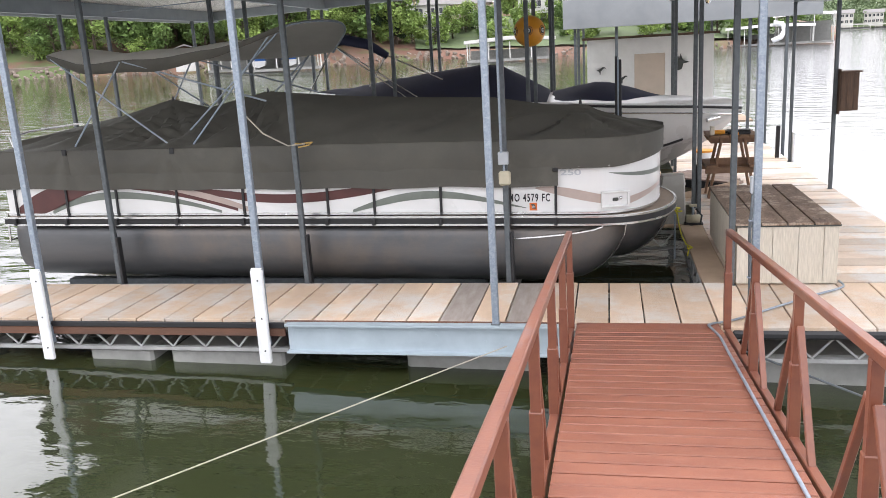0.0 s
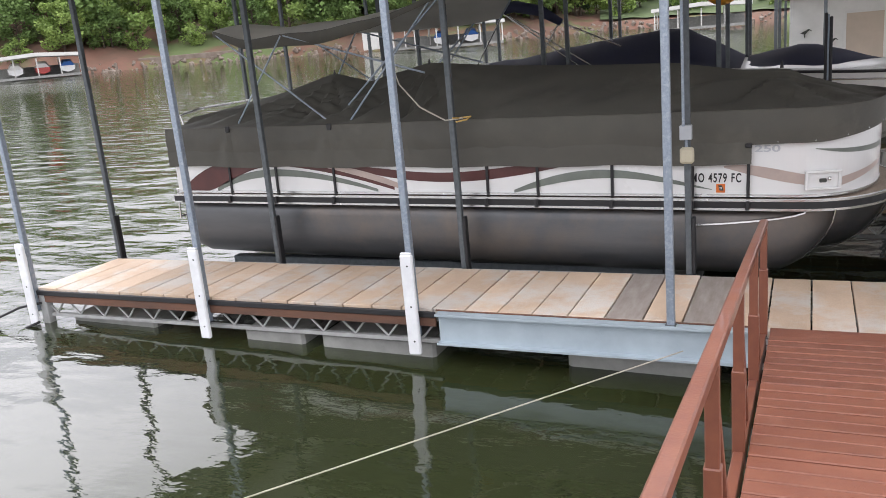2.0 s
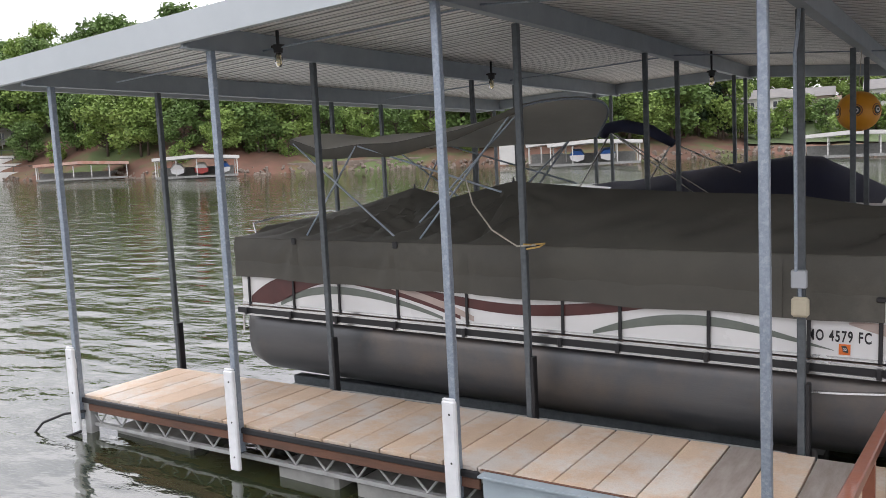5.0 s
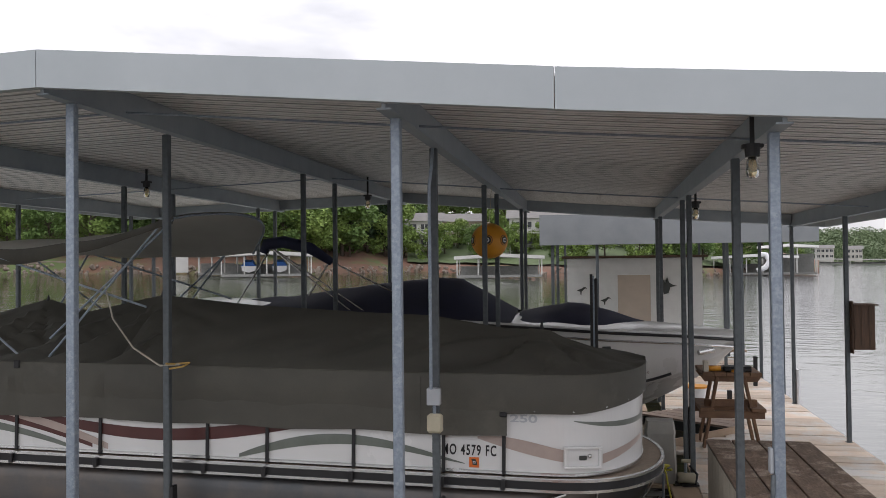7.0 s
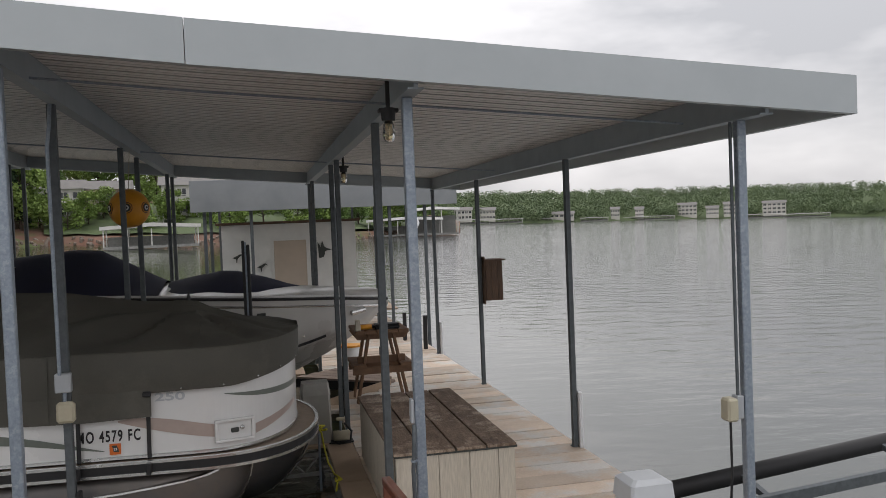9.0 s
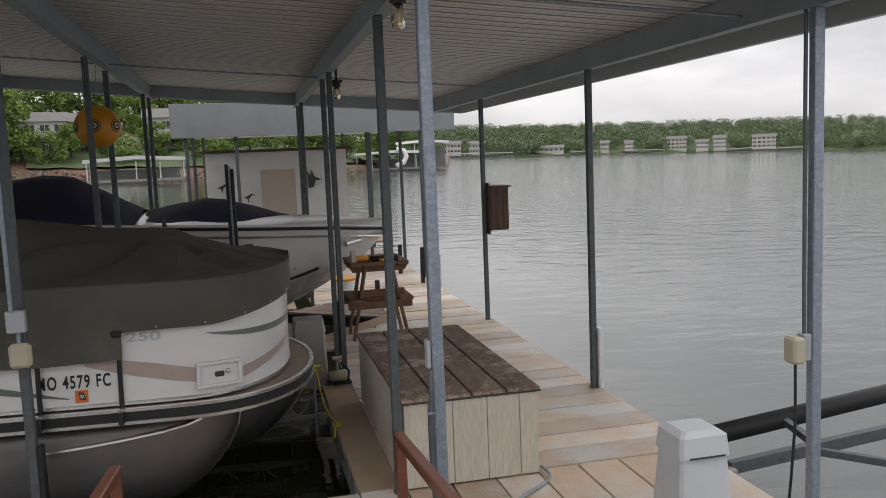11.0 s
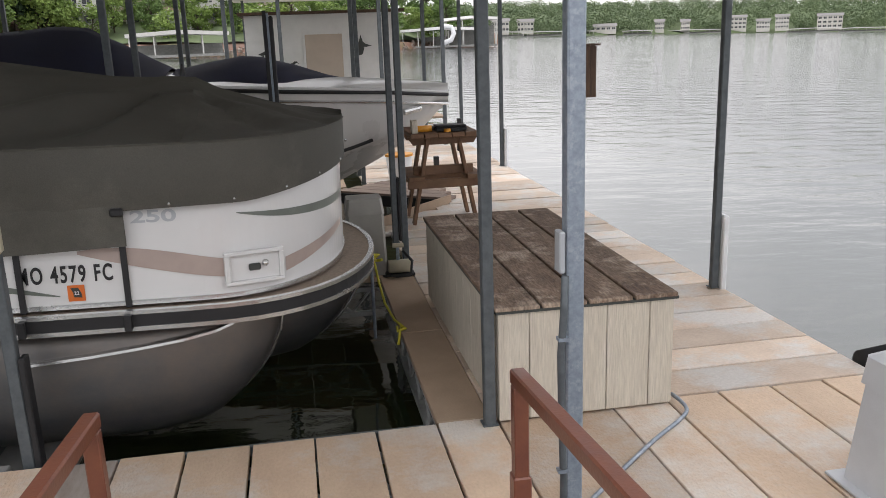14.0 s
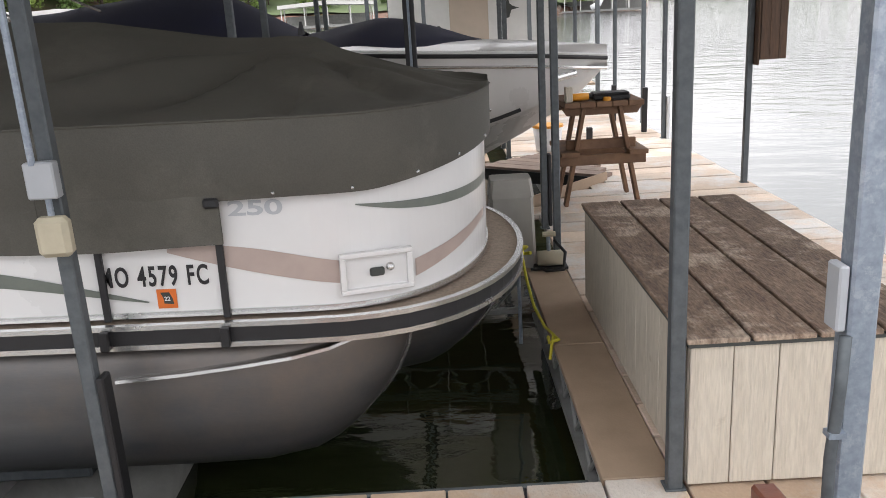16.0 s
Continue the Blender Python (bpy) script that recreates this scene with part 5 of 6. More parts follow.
part("black_hose", Geo().tube([(0.02, 0, 0.2), (0.09, -0.05, 0.12), (0.06, -0.16, 0.03), (-0.05, -0.12, 0.015), (-0.12, 0.02, 0.02)], 0.012, 8), M_BLACK, pump, "", True)
guide = thing("guide_pole", pose(1.15, 5.52, 0), "black padded boat guide pole on the finger pier", "guide pole")
part("pole", Geo().box(-0.045, -0.01, -0.03, 0.03, -0.05, 2.17, 0.005), M_BLACK, guide)
part("pad", Geo().box(0.012, 0.05, -0.035, 0.035, 0.3, 2.12, 0.008), M_BLACK, guide)
part("channel", Geo().box(-0.0095, 0.0115, -0.02, 0.02, -0.05, 2.15), M_GALV, guide)
for x, y, hgt in ((4.2, 9.9, 0.62), (4.05, 11.2, 0.55), (3.2, 8.6, 0.30)):
    gp = thing("guide_pole", pose(x, y, 0.004, 4, 0, 0), "short black mooring post on the outer walkway", "mooring post", "short mooring posts")
    part("pole", Geo().box(-0.035, 0.035, -0.035, 0.035, 0, hgt, 0.006), M_BLACK, gp)

# ---- white shed and the next roof beyond ----
SX0, SX1, SY = 0.49, 3.60, 15.0
shed = thing("dock_shed", pose(0, 0, 0), "white lap-sided shed with a tan door on the next dock", "shed")
part("wall", Geo().box(SX0 + 0.03, SX1 - 0.03, SY + 0.03, SY + 2.6, -0.1, 2.42), M_PALEWALL, shed)
for i in range(14):
    z = 0.0 + i * 0.173
    part("siding_board", Geo().add([(SX0, SY + 0.02, z), (SX1, SY + 0.02, z), (SX1, SY + 0.005, z), (SX0, SY + 0.005, z), (SX0, SY + 0.03, z + 0.17), (SX1, SY + 0.03, z + 0.17), (SX1, SY + 0.02, z + 0.17), (SX0, SY + 0.02, z + 0.17)], [(0, 1, 2, 3), (7, 6, 5, 4), (3, 2, 6, 7), (1, 0, 4, 5), (0, 3, 7, 4), (2, 1, 5, 6)]), M_PALEWALL, shed)
sdoor = part("door", Geo().box(1.67, 2.42, SY - 0.022, SY + 0.004, 0.05, 2.02, 0.004), M_TANDOOR, shed, "plain tan panel door")
part("frame", Geo().box(1.62, 1.668, SY - 0.028, SY + 0.004, 0.05, 2.07).box(2.422, 2.47, SY - 0.028, SY + 0.004, 0.05, 2.07).box(1.668, 2.422, SY - 0.028, SY + 0.004, 2.022, 2.07), M_PALEWALL, sdoor)
part("roof", Geo().box(SX0 - 0.12, SX1 + 0.12, SY - 0.1, SY + 2.7, 2.425, 2.48), M_BIRD, shed, "dark flat roof edge")
for bx, bz, sc, fl in ((0.82, 1.66, 0.9, False), (1.37, 1.42, 0.9, False), (2.80, 1.76, 1.4, True)):
    out = [(-0.12, 0.0), (-0.03, -0.03), (-0.02, -0.12), (0.0, -0.12), (0.01, -0.03), (0.06, 0.02), (0.10, 0.06), (0.17, 0.03), (0.11, 0.09), (0.06, 0.09), (0.02, 0.06)]
    if fl:
        out = [(-0.06, -0.14), (0.02, -0.12), (0.05, -0.02), (0.16, 0.0), (0.07, 0.03), (0.03, 0.06), (0.0, 0.16), (-0.03, 0.05), (-0.08, 0.14), (-0.07, -0.01)]
    part("bird_cutout", Geo().prism([(bx + sc * a, bz + sc * c) for a, c in out], SY - 0.03, SY - 0.012, "y"), M_DARK, shed, "dark metal bird cutout")

far_dock = thing("far_dock_roof", pose(0, 0, 0), "second dock roof with grey fascia on steel posts", "dock roof")
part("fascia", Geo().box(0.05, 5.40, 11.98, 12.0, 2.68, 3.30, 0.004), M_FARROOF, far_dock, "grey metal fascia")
part("roof_sheet", Geo().box(0.05, 5.40, 12.01, 20.0, 2.90, 2.96), M_ROOF, far_dock)
for x in (0.3, 1.2, 2.9, 4.0, 4.75):
    for y in (12.2, 14.4, 19.0):
        if not (0.6 < x < 3.9 and y > 14):
            part("post", Geo().box(x - 0.032, x + 0.032, y - 0.032, y + 0.032, -0.3, 2.90, 0.004), M_GALVDARK, far_dock)
part("deck", Geo().box(0.05, 5.0, 17.65, 20.0, -0.05, 0.0), M_STRIP, far_dock)
part("side_deck", Geo().box(2.2, 4.43, 16.02, 16.04, -0.05, 0.0), M_STRIP, far_dock)

# ---- the far shores ----
EX, EY = 1.0, -4.9


def polar(b, d, h=0.0):
    """A point at a bearing in degrees and a distance, h above the lake."""
    x, y = EX + d * math.sin(radians(b)), EY + d * math.cos(radians(b))
    return lake(x, y, h)


SHORE = [(-100, 260), (-75, 220), (-62, 172), (-54, 140), (-49, 126), (-42, 131), (-36, 128), (-28, 122), (-20, 124), (-12, 142), (-6, 136), (0, 118), (5, 125), (9, 150), (12, 165), (14.2, 190)]
HILL = [(-100, 1.0), (-54, 1.0), (-40, 0.85), (-25, 0.7), (-14, 0.55), (-5, 0.5), (5, 0.4), (10, 0.22), (14, 0.06)]


def ground_h(b, off):
    k = interp(b, HILL)
    return interp(off, [(-3, -0.8), (0, 0.1), (1.5, 0.9), (10, 3.2 * k + 0.6), (25, 8.0 * k + 0.7), (60, 18 * k + 0.8), (130, 26 * k + 0.8)])


rows = []
for i in range(115):
    b = -100 + i
    d0 = interp(b, SHORE) + 1.6 * wob(b * 0.7, 3.1)
    rows.append([polar(b, d0 + o, ground_h(b, o) + (0.5 * wob(b * 0.9, o * 0.2) if o > 1 else 0)) for o in (-3, 0, 1.5, 5, 10, 17, 25, 40, 60, 95, 130)])
setting("ground", Geo().grid([r[::-1] for r in rows]), M_EARTH, "red earth and grass bank rising from the lake", "shore", True)
# mown lawns between the houses
rows = [[polar(b, interp(b, SHORE) + o, ground_h(b, o) + 0.35 + 0.5 * wob(b * 0.9, o * 0.2)) for o in (4, 10, 17, 25, 40)] for b in range(-13, 12)]
setting("lawn", Geo().grid([r[::-1] for r in rows]), M_LAWN, "mown green lawn sloping down to the lake", "lawn", True)

FAR_HOUSES = [(14.2, 466, 10, 2), (15.9, 488, 9, 2), (29.3, 657, 14, 3), (30.9, 656, 9, 2), (32.0, 657, 9, 3), (34.7, 650, 16, 3), (21.0, 550, 16, 1), (24.6, 594, 6, 2), (26.2, 614, 6, 2)]
FAR_RISE = [(-5, -1), (0, 0.6), (12, 2.5), (60, 11), (140, 20), (260, 24)]
FAR = [(9, 430), (13, 450), (16, 480), (22, 560), (30, 660), (37, 640), (45, 620), (60, 640), (80, 700)]
rows = []
for i in range(72):
    b = 9 + i
    d0 = interp(b, FAR)
    rows.append([polar(b, d0 + o, h * d0 / 640 if o > 0 else h) for o, h in FAR_RISE])
setting("ground_far", Geo().grid([r[::-1] for r in rows]), M_LAWN, "low wooded shore across the lake", "shore", True)


# ---- trees ----
def tree_meshes(seed, height, spread, leaves, size, leaf_material, low=0.25, pointed=False):
    r = random.Random(seed)
    g = Geo()
    trunk = [(0, 0, 0), (0.1 * r.uniform(-1, 1), 0.1, height * 0.3), (0.25 * r.uniform(-1, 1), 0.2 * r.uniform(-1, 1), height * 0.6), (0, 0, height * 0.85)]
    g.tube(trunk, [height * 0.022, height * 0.017, height * 0.010, height * 0.004], 7)
    hubs = []
    for i in range(19):
        z = height * r.uniform(low + 0.05, 0.88)
        a = r.uniform(0, 6.28)
        f = (1 - (z / height - low) / (1 - low)) if pointed else math.sin(math.pi * min(0.93, max(0.12, (z / height - low * 0.6) / (1 - low * 0.6)))) ** 0.6
        ln = spread * f * r.uniform(0.55, 1.0)
        tip = (ln * math.cos(a), ln * math.sin(a), z + 0.12 * height * r.uniform(0.0, 1.0) * (0.2 if pointed else 1))
        g.tube([(0, 0, z * 0.8), (0.5 * tip[0], 0.5 * tip[1], z * 0.95), tip], [height * 0.008, height * 0.005, height * 0.002], 5)
        hubs.append((Vector(tip), spread * r.uniform(0.28, 0.46)))
    hubs.append((Vector((0, 0, height * 0.92)), spread * 0.35))
    c = Geo()
    for i in range(leaves):
        h, rad = hubs[i % len(hubs)]
        d = Vector((r.gauss(0, 1), r.gauss(0, 1), r.gauss(0, 0.75)))
        d.normalize()
        p = h + d * rad * r.uniform(0.45, 1.08)
        s = size * r.uniform(0.5, 1.3)
        u = Vector((r.gauss(0, 1), r.gauss(0, 1), r.gauss(0, 0.6))).normalized()
        w = u.cross(d + Vector((0.01, 0.02, 0.03)))
        if w.length < 1e-3:
            continue
        w.normalize()
        k = d * s * 0.25
        c.add([p - u * s * 0.6, p + w * s * 0.42 + k, p + u * s * 0.6, p - w * s * 0.42 + k], [(0, 1, 2, 3)])
    return g.mesh("trunk", M_BARK, True), c.mesh("crown", leaf_material)


KINDS = [tree_meshes(11, 14, 5.4, 3400, 0.66, M_LEAF, 0.08), tree_meshes(12, 17, 5.8, 3600, 0.70, M_LEAF, 0.12), tree_meshes(13, 12, 5.0, 3200, 0.62, M_LEAF2, 0.06), tree_meshes(14, 15, 5.2, 3200, 0.66, M_LEAF2, 0.2), tree_meshes(15, 15, 3.4, 1400, 0.8, M_LEAF3, 0.08, True), tree_meshes(16, 7, 3.4, 900, 0.6, M_LEAF2, 0.05)]
TREE_LABEL = ["broad green oak on the wooded shore bank", "tall green oak on the wooded shore bank", "light green round tree on the shore bank", "light green tall tree on the shore bank", "dark pointed cedar on the shore bank", "low bright green bush near the shore"]


def tree(kind, b, off, scale=1.0, d=None):
    dd = (interp(b, SHORE) + off) if d is None else d
    h = ground_h(b, off) - 0.4 if d is None else 0.6
    p = polar(b, dd, h)
    o = thing("bush" if kind == 5 else "tree", pose(*p, 0, 0, rt.uniform(0, 360)), TREE_LABEL[kind], "bush" if kind == 5 else "tree", "shore trees")
    o.scale = (scale * rt.uniform(0.9, 1.15), scale * rt.uniform(0.9, 1.15), scale * rt.uniform(0.88, 1.12))
    part("trunk", KINDS[kind][0], None, o)
    part("crown", KINDS[kind][1], None, o)


rt = random.Random(21)
b = -84.0
while b < 10:
    dens = 1.0 if b < -17 else 0.55
    k = interp(b, HILL)
    for off in (13, 21, 30, 40, 52, 66, 84):
        if rt.random() > dens * (0.75 if off < 20 else 0.95):
            continue
        if off < 16 and (-60 < b < -56 or -51.5 < b < -47.5 or -44 < b < -31):
            continue
        if -13 < b < 8 and off < 45:
            continue
        kind = rt.choice((0, 1, 1, 0, 3, 2, 2, 0) if b < -30 else (0, 1, 2, 3, 2, 0))
        tree(kind, b + rt.uniform(-1, 1), off + rt.uniform(-4, 4), rt.uniform(0.72, 1.08))
    b += 1.9
for b, off, kind, s in ((-47.8, 9, 2, 0.62), (-46.2, 11, 2, 0.7), (-45, 9, 0, 0.55), (-53, 9, 3, 0.7), (-55, 10, 2, 0.8), (-56.8, 14, 0, 0.8), (-29.5, 9, 0, 0.7), (-27, 10, 1, 0.6), (-24.5, 9, 2, 0.62), (-21.5, 9, 0, 0.65), (-19, 12, 2, 0.6), (-14.6, 12, 4, 0.62), (-15.8, 14, 4, 0.7), (-17, 11, 3, 0.6), (-9.5, 20, 3, 0.42), (-3.6, 22, 2, 0.42), (1.8, 26, 2, 0.45), (-0.8, 24, 5, 0.8), (4.6, 16, 5, 0.8), (-6.2, 28, 3, 0.6), (10.6, 6, 1, 0.52), (11.6, 10, 0, 0.45), (12.8, 16, 2, 0.35), (9.4, 14, 5, 0.8), (8.2, 18, 2, 0.4)):
    tree(kind, b, off, s)
for b, off, kind, s in ((-13.2, 12, 2, 0.5), (-11.6, 9, 5, 0.8), (-10.4, 13, 3, 0.42), (-8.2, 14, 0, 0.45), (-7.2, 9, 5, 0.7), (-5.4, 15, 2, 0.5), (-2.6, 14, 0, 0.48), (-1.6, 10, 5, 0.8), (0.6, 14, 3, 0.46), (2.9, 12, 2, 0.5), (3.8, 18, 0, 0.6), (5.6, 12, 0, 0.5), (7.0, 14, 1, 0.5)):
    tree(kind, b, off, s)
for k in range(17):
    b = -69 + 2.35 * k
    if not (-58.5 < b < -54.5 or -47.5 < b < -45.5):
        tree((0, 2, 0, 3)[k % 4], b, rt.uniform(8, 12), rt.uniform(0.5, 0.72))
for b in (-43.5, -40, -37, -34, -58, -50.5, -31):
    tree(5, b, 6 + rt.uniform(0, 6), rt.uniform(0.35, 0.6))

# woods across the lake: crowns without number
r = random.Random(5)
g = Geo()
for i in range(2300):
    b = r.uniform(9.5, 62)
    off = r.choice((8, 20, 40, 70, 110, 150, 190)) + r.uniform(-8, 8)
    if off < 26 and any(abs(b - h[0]) < 0.7 for h in FAR_HOUSES):
        continue
    base = interp(off, FAR_RISE) * interp(b, FAR) / 640
    P = Vector(polar(b, interp(b, FAR) + off, base))
    hgt, wd = r.uniform(5.5, 9.5), r.uniform(3.5, 5.5)
    for k in range(100):
        d = Vector((r.gauss(0, 1), r.gauss(0, 1), r.gauss(0, 1))).normalized()
        p = P + Vector((d.x * wd * r.uniform(0.6, 1), d.y * wd * r.uniform(0.6, 1), hgt * 0.55 + d.z * hgt * 0.48))
        s = r.uniform(0.5, 1.15)
        u = Vector((r.gauss(0, 1), r.gauss(0, 1), r.gauss(0, 0.5))).normalized()
        w = u.cross(d).normalized() if u.cross(d).length > 1e-3 else Vector((0, 0, 1))
        g.add([p - u * s * 0.6, p + w * s * 0.5, p + u * s * 0.6, p - w * s * 0.5], [(0, 1, 2, 3)])
tagged(part("far_woods", g, M_WOODS, None), "dense green woods on the low hills across the lake", "woods", "", "stuff")
# riprap along the near shore
g = Geo()
for i in range(700):
    b = r.uniform(-64, 10)
    o = r.uniform(-1.2, 1.6)
    p = polar(b, interp(b, SHORE) + 1.6 * wob(b * 0.7, 3.1) + o, interp(o, [(-3, -0.7), (0, 0.1), (1.5, 0.9)]) + 0.1)
    s = r.uniform(0.15, 0.45)
    q = Euler((r.uniform(0, 3), r.uniform(0, 3), r.uniform(0, 3))).to_matrix().to_4x4()
    g.box(-s, s, -s * 0.7, s * 0.7, -s * 0.5, s * 0.5, s * 0.25, Matrix.Translation(p) @ q)
tagged(part("shore_rocks", g, M_STONE, None), "pale rocks lying along the waterline of the shore", "rocks", "", "stuff")

M_ROOFG = mat("grey_shingle_roof", (0.20, 0.19, 0.18), (0.15, 0.145, 0.14), 0.9, 0, 1, bump=0.2, fine=6)
M_HWALL = mat("pale_house_siding", (0.55, 0.53, 0.48), (0.47, 0.45, 0.41), 0.8, 0, 0.6, bump=0.05)
M_HWHITE = mat("white_house_paint", (0.62, 0.61, 0.58), (0.52, 0.51, 0.48), 0.7, 0, 0.6, bump=0.05)
M_TANH = mat("tan_house_siding", (0.40, 0.32, 0.25), (0.33, 0.26, 0.21), 0.8, 0, 0.6, bump=0.05)
M_RUST = mat("rusty_red_roof", (0.42, 0.20, 0.14), (0.50, 0.36, 0.30), 0.7, 0.1, 0.8, bump=0.05)
M_BLUE = mat("blue_boat_canvas", (0.02, 0.10, 0.34), (0.015, 0.08, 0.27), 0.7, 0, 1, bump=0)
M_REDB = mat("red_boat_paint", (0.42, 0.05, 0.04), rough=0.4, bump=0)


def facing(b, d, h):
    p = polar(b, d, h)
    return pose(*p, 0, 0, -b)


def house(b, d, h, w, dp, storeys, wall, roof, label, deck=True, bays=4):
    o = thing("house", facing(b, d, h), label, "house", "shore houses")
    H = 2.8 * storeys
    part("wall", Geo().box(-w / 2, w / 2, 0, dp, -2.0, H), wall, o)
    rg = Geo().prism([(-0.6, H - 0.1), (dp / 2, H + 1.7), (dp + 0.6, H - 0.1), (dp / 2, H + 1.45)], -w / 2 - 0.6, w / 2 + 0.6, "x")
    part("roof", rg, roof, o)
    for s in range(storeys):
        for k in range(bays):
            xa = -w / 2 + (k + 0.5) * w / bays
            ww = w / bays * 0.33
            wd = part("window", Geo().box(xa - ww, xa + ww, -0.06, -0.005, 2.8 * s + 0.7, 2.8 * s + 2.2, 0.01), M_HWHITE, o)
            for q in (-0.5, 0.5):
                part("pane", Geo().box(xa + q * ww - ww * 0.42, xa + q * ww + ww * 0.42, -0.08, -0.062, 2.8 * s + 0.82, 2.8 * s + 2.08), M_WINDOW, wd)
        if deck and s > 0:
            dk = part("balcony", Geo().box(-w / 2, w / 2, -2.2, -0.1, 2.8 * s - 0.15, 2.8 * s), M_HWHITE, o)
            part("rail", Geo().box(-w / 2, w / 2, -2.2, -2.14, 2.8 * s + 0.9, 2.8 * s + 1.0), M_HWHITE, dk)
            for k in range(int(w / 0.8) + 1):
                part("baluster", Geo().box(-w / 2 + k * 0.8, -w / 2 + k * 0.8 + 0.07, -2.19, -2.13, 2.8 * s, 2.8 * s + 0.9), M_HWHITE, dk)
            for k in range(4):
                xa = -w / 2 + 0.1 + k * (w - 0.3) / 3
                part("deck_post", Geo().box(xa, xa + 0.15, -2.18, -2.03, -2.5, 2.8 * s - 0.15), M_HWHITE, dk)
    return o


def covered_dock(b, d, w, dp, roof_mat, label, boats=(), hgt=2.6, turn=0.0):
    o = thing("covered_dock", facing(b, d, 0.0) @ pose(0, 0, 0, 0, 0, turn), label, "boat dock", "shore docks")
    part("deck", Geo().box(-w / 2, w / 2, 0, 1.2, 0.15, 0.45).box(-w / 2, w / 2, dp - 1.2, dp, 0.15, 0.45), M_FLOAT, o)
    part("roof", Geo().prism([(-w / 2 - 0.3, hgt), (-w / 2 - 0.3, hgt + 0.40), (0, hgt + 0.75), (w / 2 + 0.3, hgt + 0.40), (w / 2 + 0.3, hgt), (0, hgt + 0.3)], -0.3, dp + 0.3, "y"), roof_mat, o)
    # added grey wall standing in for the dim shade under the roof
    part("shade_wall", Geo().box(-w / 2 + 0.3, w / 2 - 0.3, dp - 0.9, dp - 0.7, 0.45, hgt - 0.9), M_FLOAT, o)
    nb = max(3, int(w / 2.6))
    for k in range(nb + 1):
        for y in (0.1, dp - 0.2):
            xa = -w / 2 + k * (w - 0.12) / nb
            part("post", Geo().box(xa, xa + 0.14, y, y + 0.14, 0.45, hgt + 0.05), M_HWHITE, o)
    for k, (xa, mt, mt2) in enumerate(boats):
        bo = thing("moored_boat", facing(b, d, 0.0) @ pose(0, 0, 0, 0, 0, turn) @ pose(xa, 0.2, 0.55), "small covered boat on its lift in a dock slip", "boat", "moored boats")
        part("hull", Geo().grid([[(-1.05 * f, y, 0.9), (-0.95 * f, y, 0.35), (0, y, 0.0 + 0.5 * (1 - f)), (0.95 * f, y, 0.35), (1.05 * f, y, 0.9)] for y, f in ((1.3, 0.85), (3.0, 1.0), (5.0, 0.95), (6.4, 0.5), (7.0, 0.05))] ).add([(-0.9, 1.3, 0.9), (-0.8, 1.3, 0.35), (0, 1.3, 0.07), (0.8, 1.3, 0.35), (0.9, 1.3, 0.9)], [(0, 1, 2, 3, 4)]), mt, bo, "", True)
        part("cover", Geo().grid([[(-1.0 * f, y, 0.92), (-0.5 * f, y, 0.92 + z), (0.5 * f, y, 0.92 + z), (1.0 * f, y, 0.92)] for y, f, z in ((1.3, 0.85, 0.5), (3.0, 1.0, 0.8), (5.0, 0.95, 0.5), (6.6, 0.3, 0.05))]).add([(-0.85, 1.3, 0.92), (-0.42, 1.3, 1.42), (0.42, 1.3, 1.42), (0.85, 1.3, 0.92)], [(0, 1, 2, 3)]), mt2, bo, "", True)
    return o


house(-61.6, 186, 7.0, 13, 8, 2, M_HWALL, M_ROOFG, "pale two-storey house with balconies above the shore")
house(-41.5, 160, 14.0, 9, 7, 2, M_HWALL, M_ROOFG, "pale house half hidden among the trees", bays=3)
house(-66.5, 196, 9, 10, 8, 2, M_HWALL, M_ROOFG, "pale house with balconies on the hill")
house(-12.2, 158, 4.0, 9, 7, 2, M_HWHITE, M_ROOFG, "white house with sunroom windows above the lawn", bays=4)
house(-9.2, 164, 4.2, 8, 7, 2, M_TANH, M_ROOFG, "tan house with a long white balcony", bays=3)
house(-4.2, 152, 4.4, 9, 7, 2, M_HWHITE, M_ROOFG, "white house with wide windows and a deck", bays=4)
house(-1.0, 160, 4.6, 10, 7, 2, M_TANH, M_ROOFG, "grey-roofed tan house with a balcony", bays=4)
house(2.4, 158, 4.0, 9, 7, 2, M_HWHITE, M_ROOFG, "pale house with decks behind the docks", bays=4)
for b, d, w, st in FAR_HOUSES:
    house(b, d, 2.6, w, 10, st, M_HWALL, M_ROOFG, "pale apartment building across the lake", deck=False, bays=5)

covered_dock(-56.6, 139, 13, 6, M_RUST, "low lakeside dock with a faded red roof", hgt=2.3)
covered_dock(-49.6, 119, 11, 7, M_HWHITE, "white-roofed dock holding boats below the bank", ((-2.6, M_GEL, M_HWHITE), (0.6, M_REDB, M_HWHITE), (3.6, M_GEL, M_BLUE)))
covered_dock(-22.6, 104, 11, 7, M_HWHITE, "white-roofed dock with two covered boats", ((-2.2, M_GEL, M_BLUE), (1.6, M_GEL, M_BLUE)))
covered_dock(-25.8, 110, 5, 6, M_HWHITE, "small white-roofed dock below the trees")
covered_dock(-6.6, 106, 11, 7, M_HWHITE, "white dock with lattice railing by the lawn", hgt=2.5)
covered_dock(10.2, 146, 13, 9, M_ROOF, "grey lakeside dock with a water slide", hgt=2.8)
covered_dock(12.2, 150, 9, 8, M_ROOF, "white-roofed dock off the point", hgt=4.6)
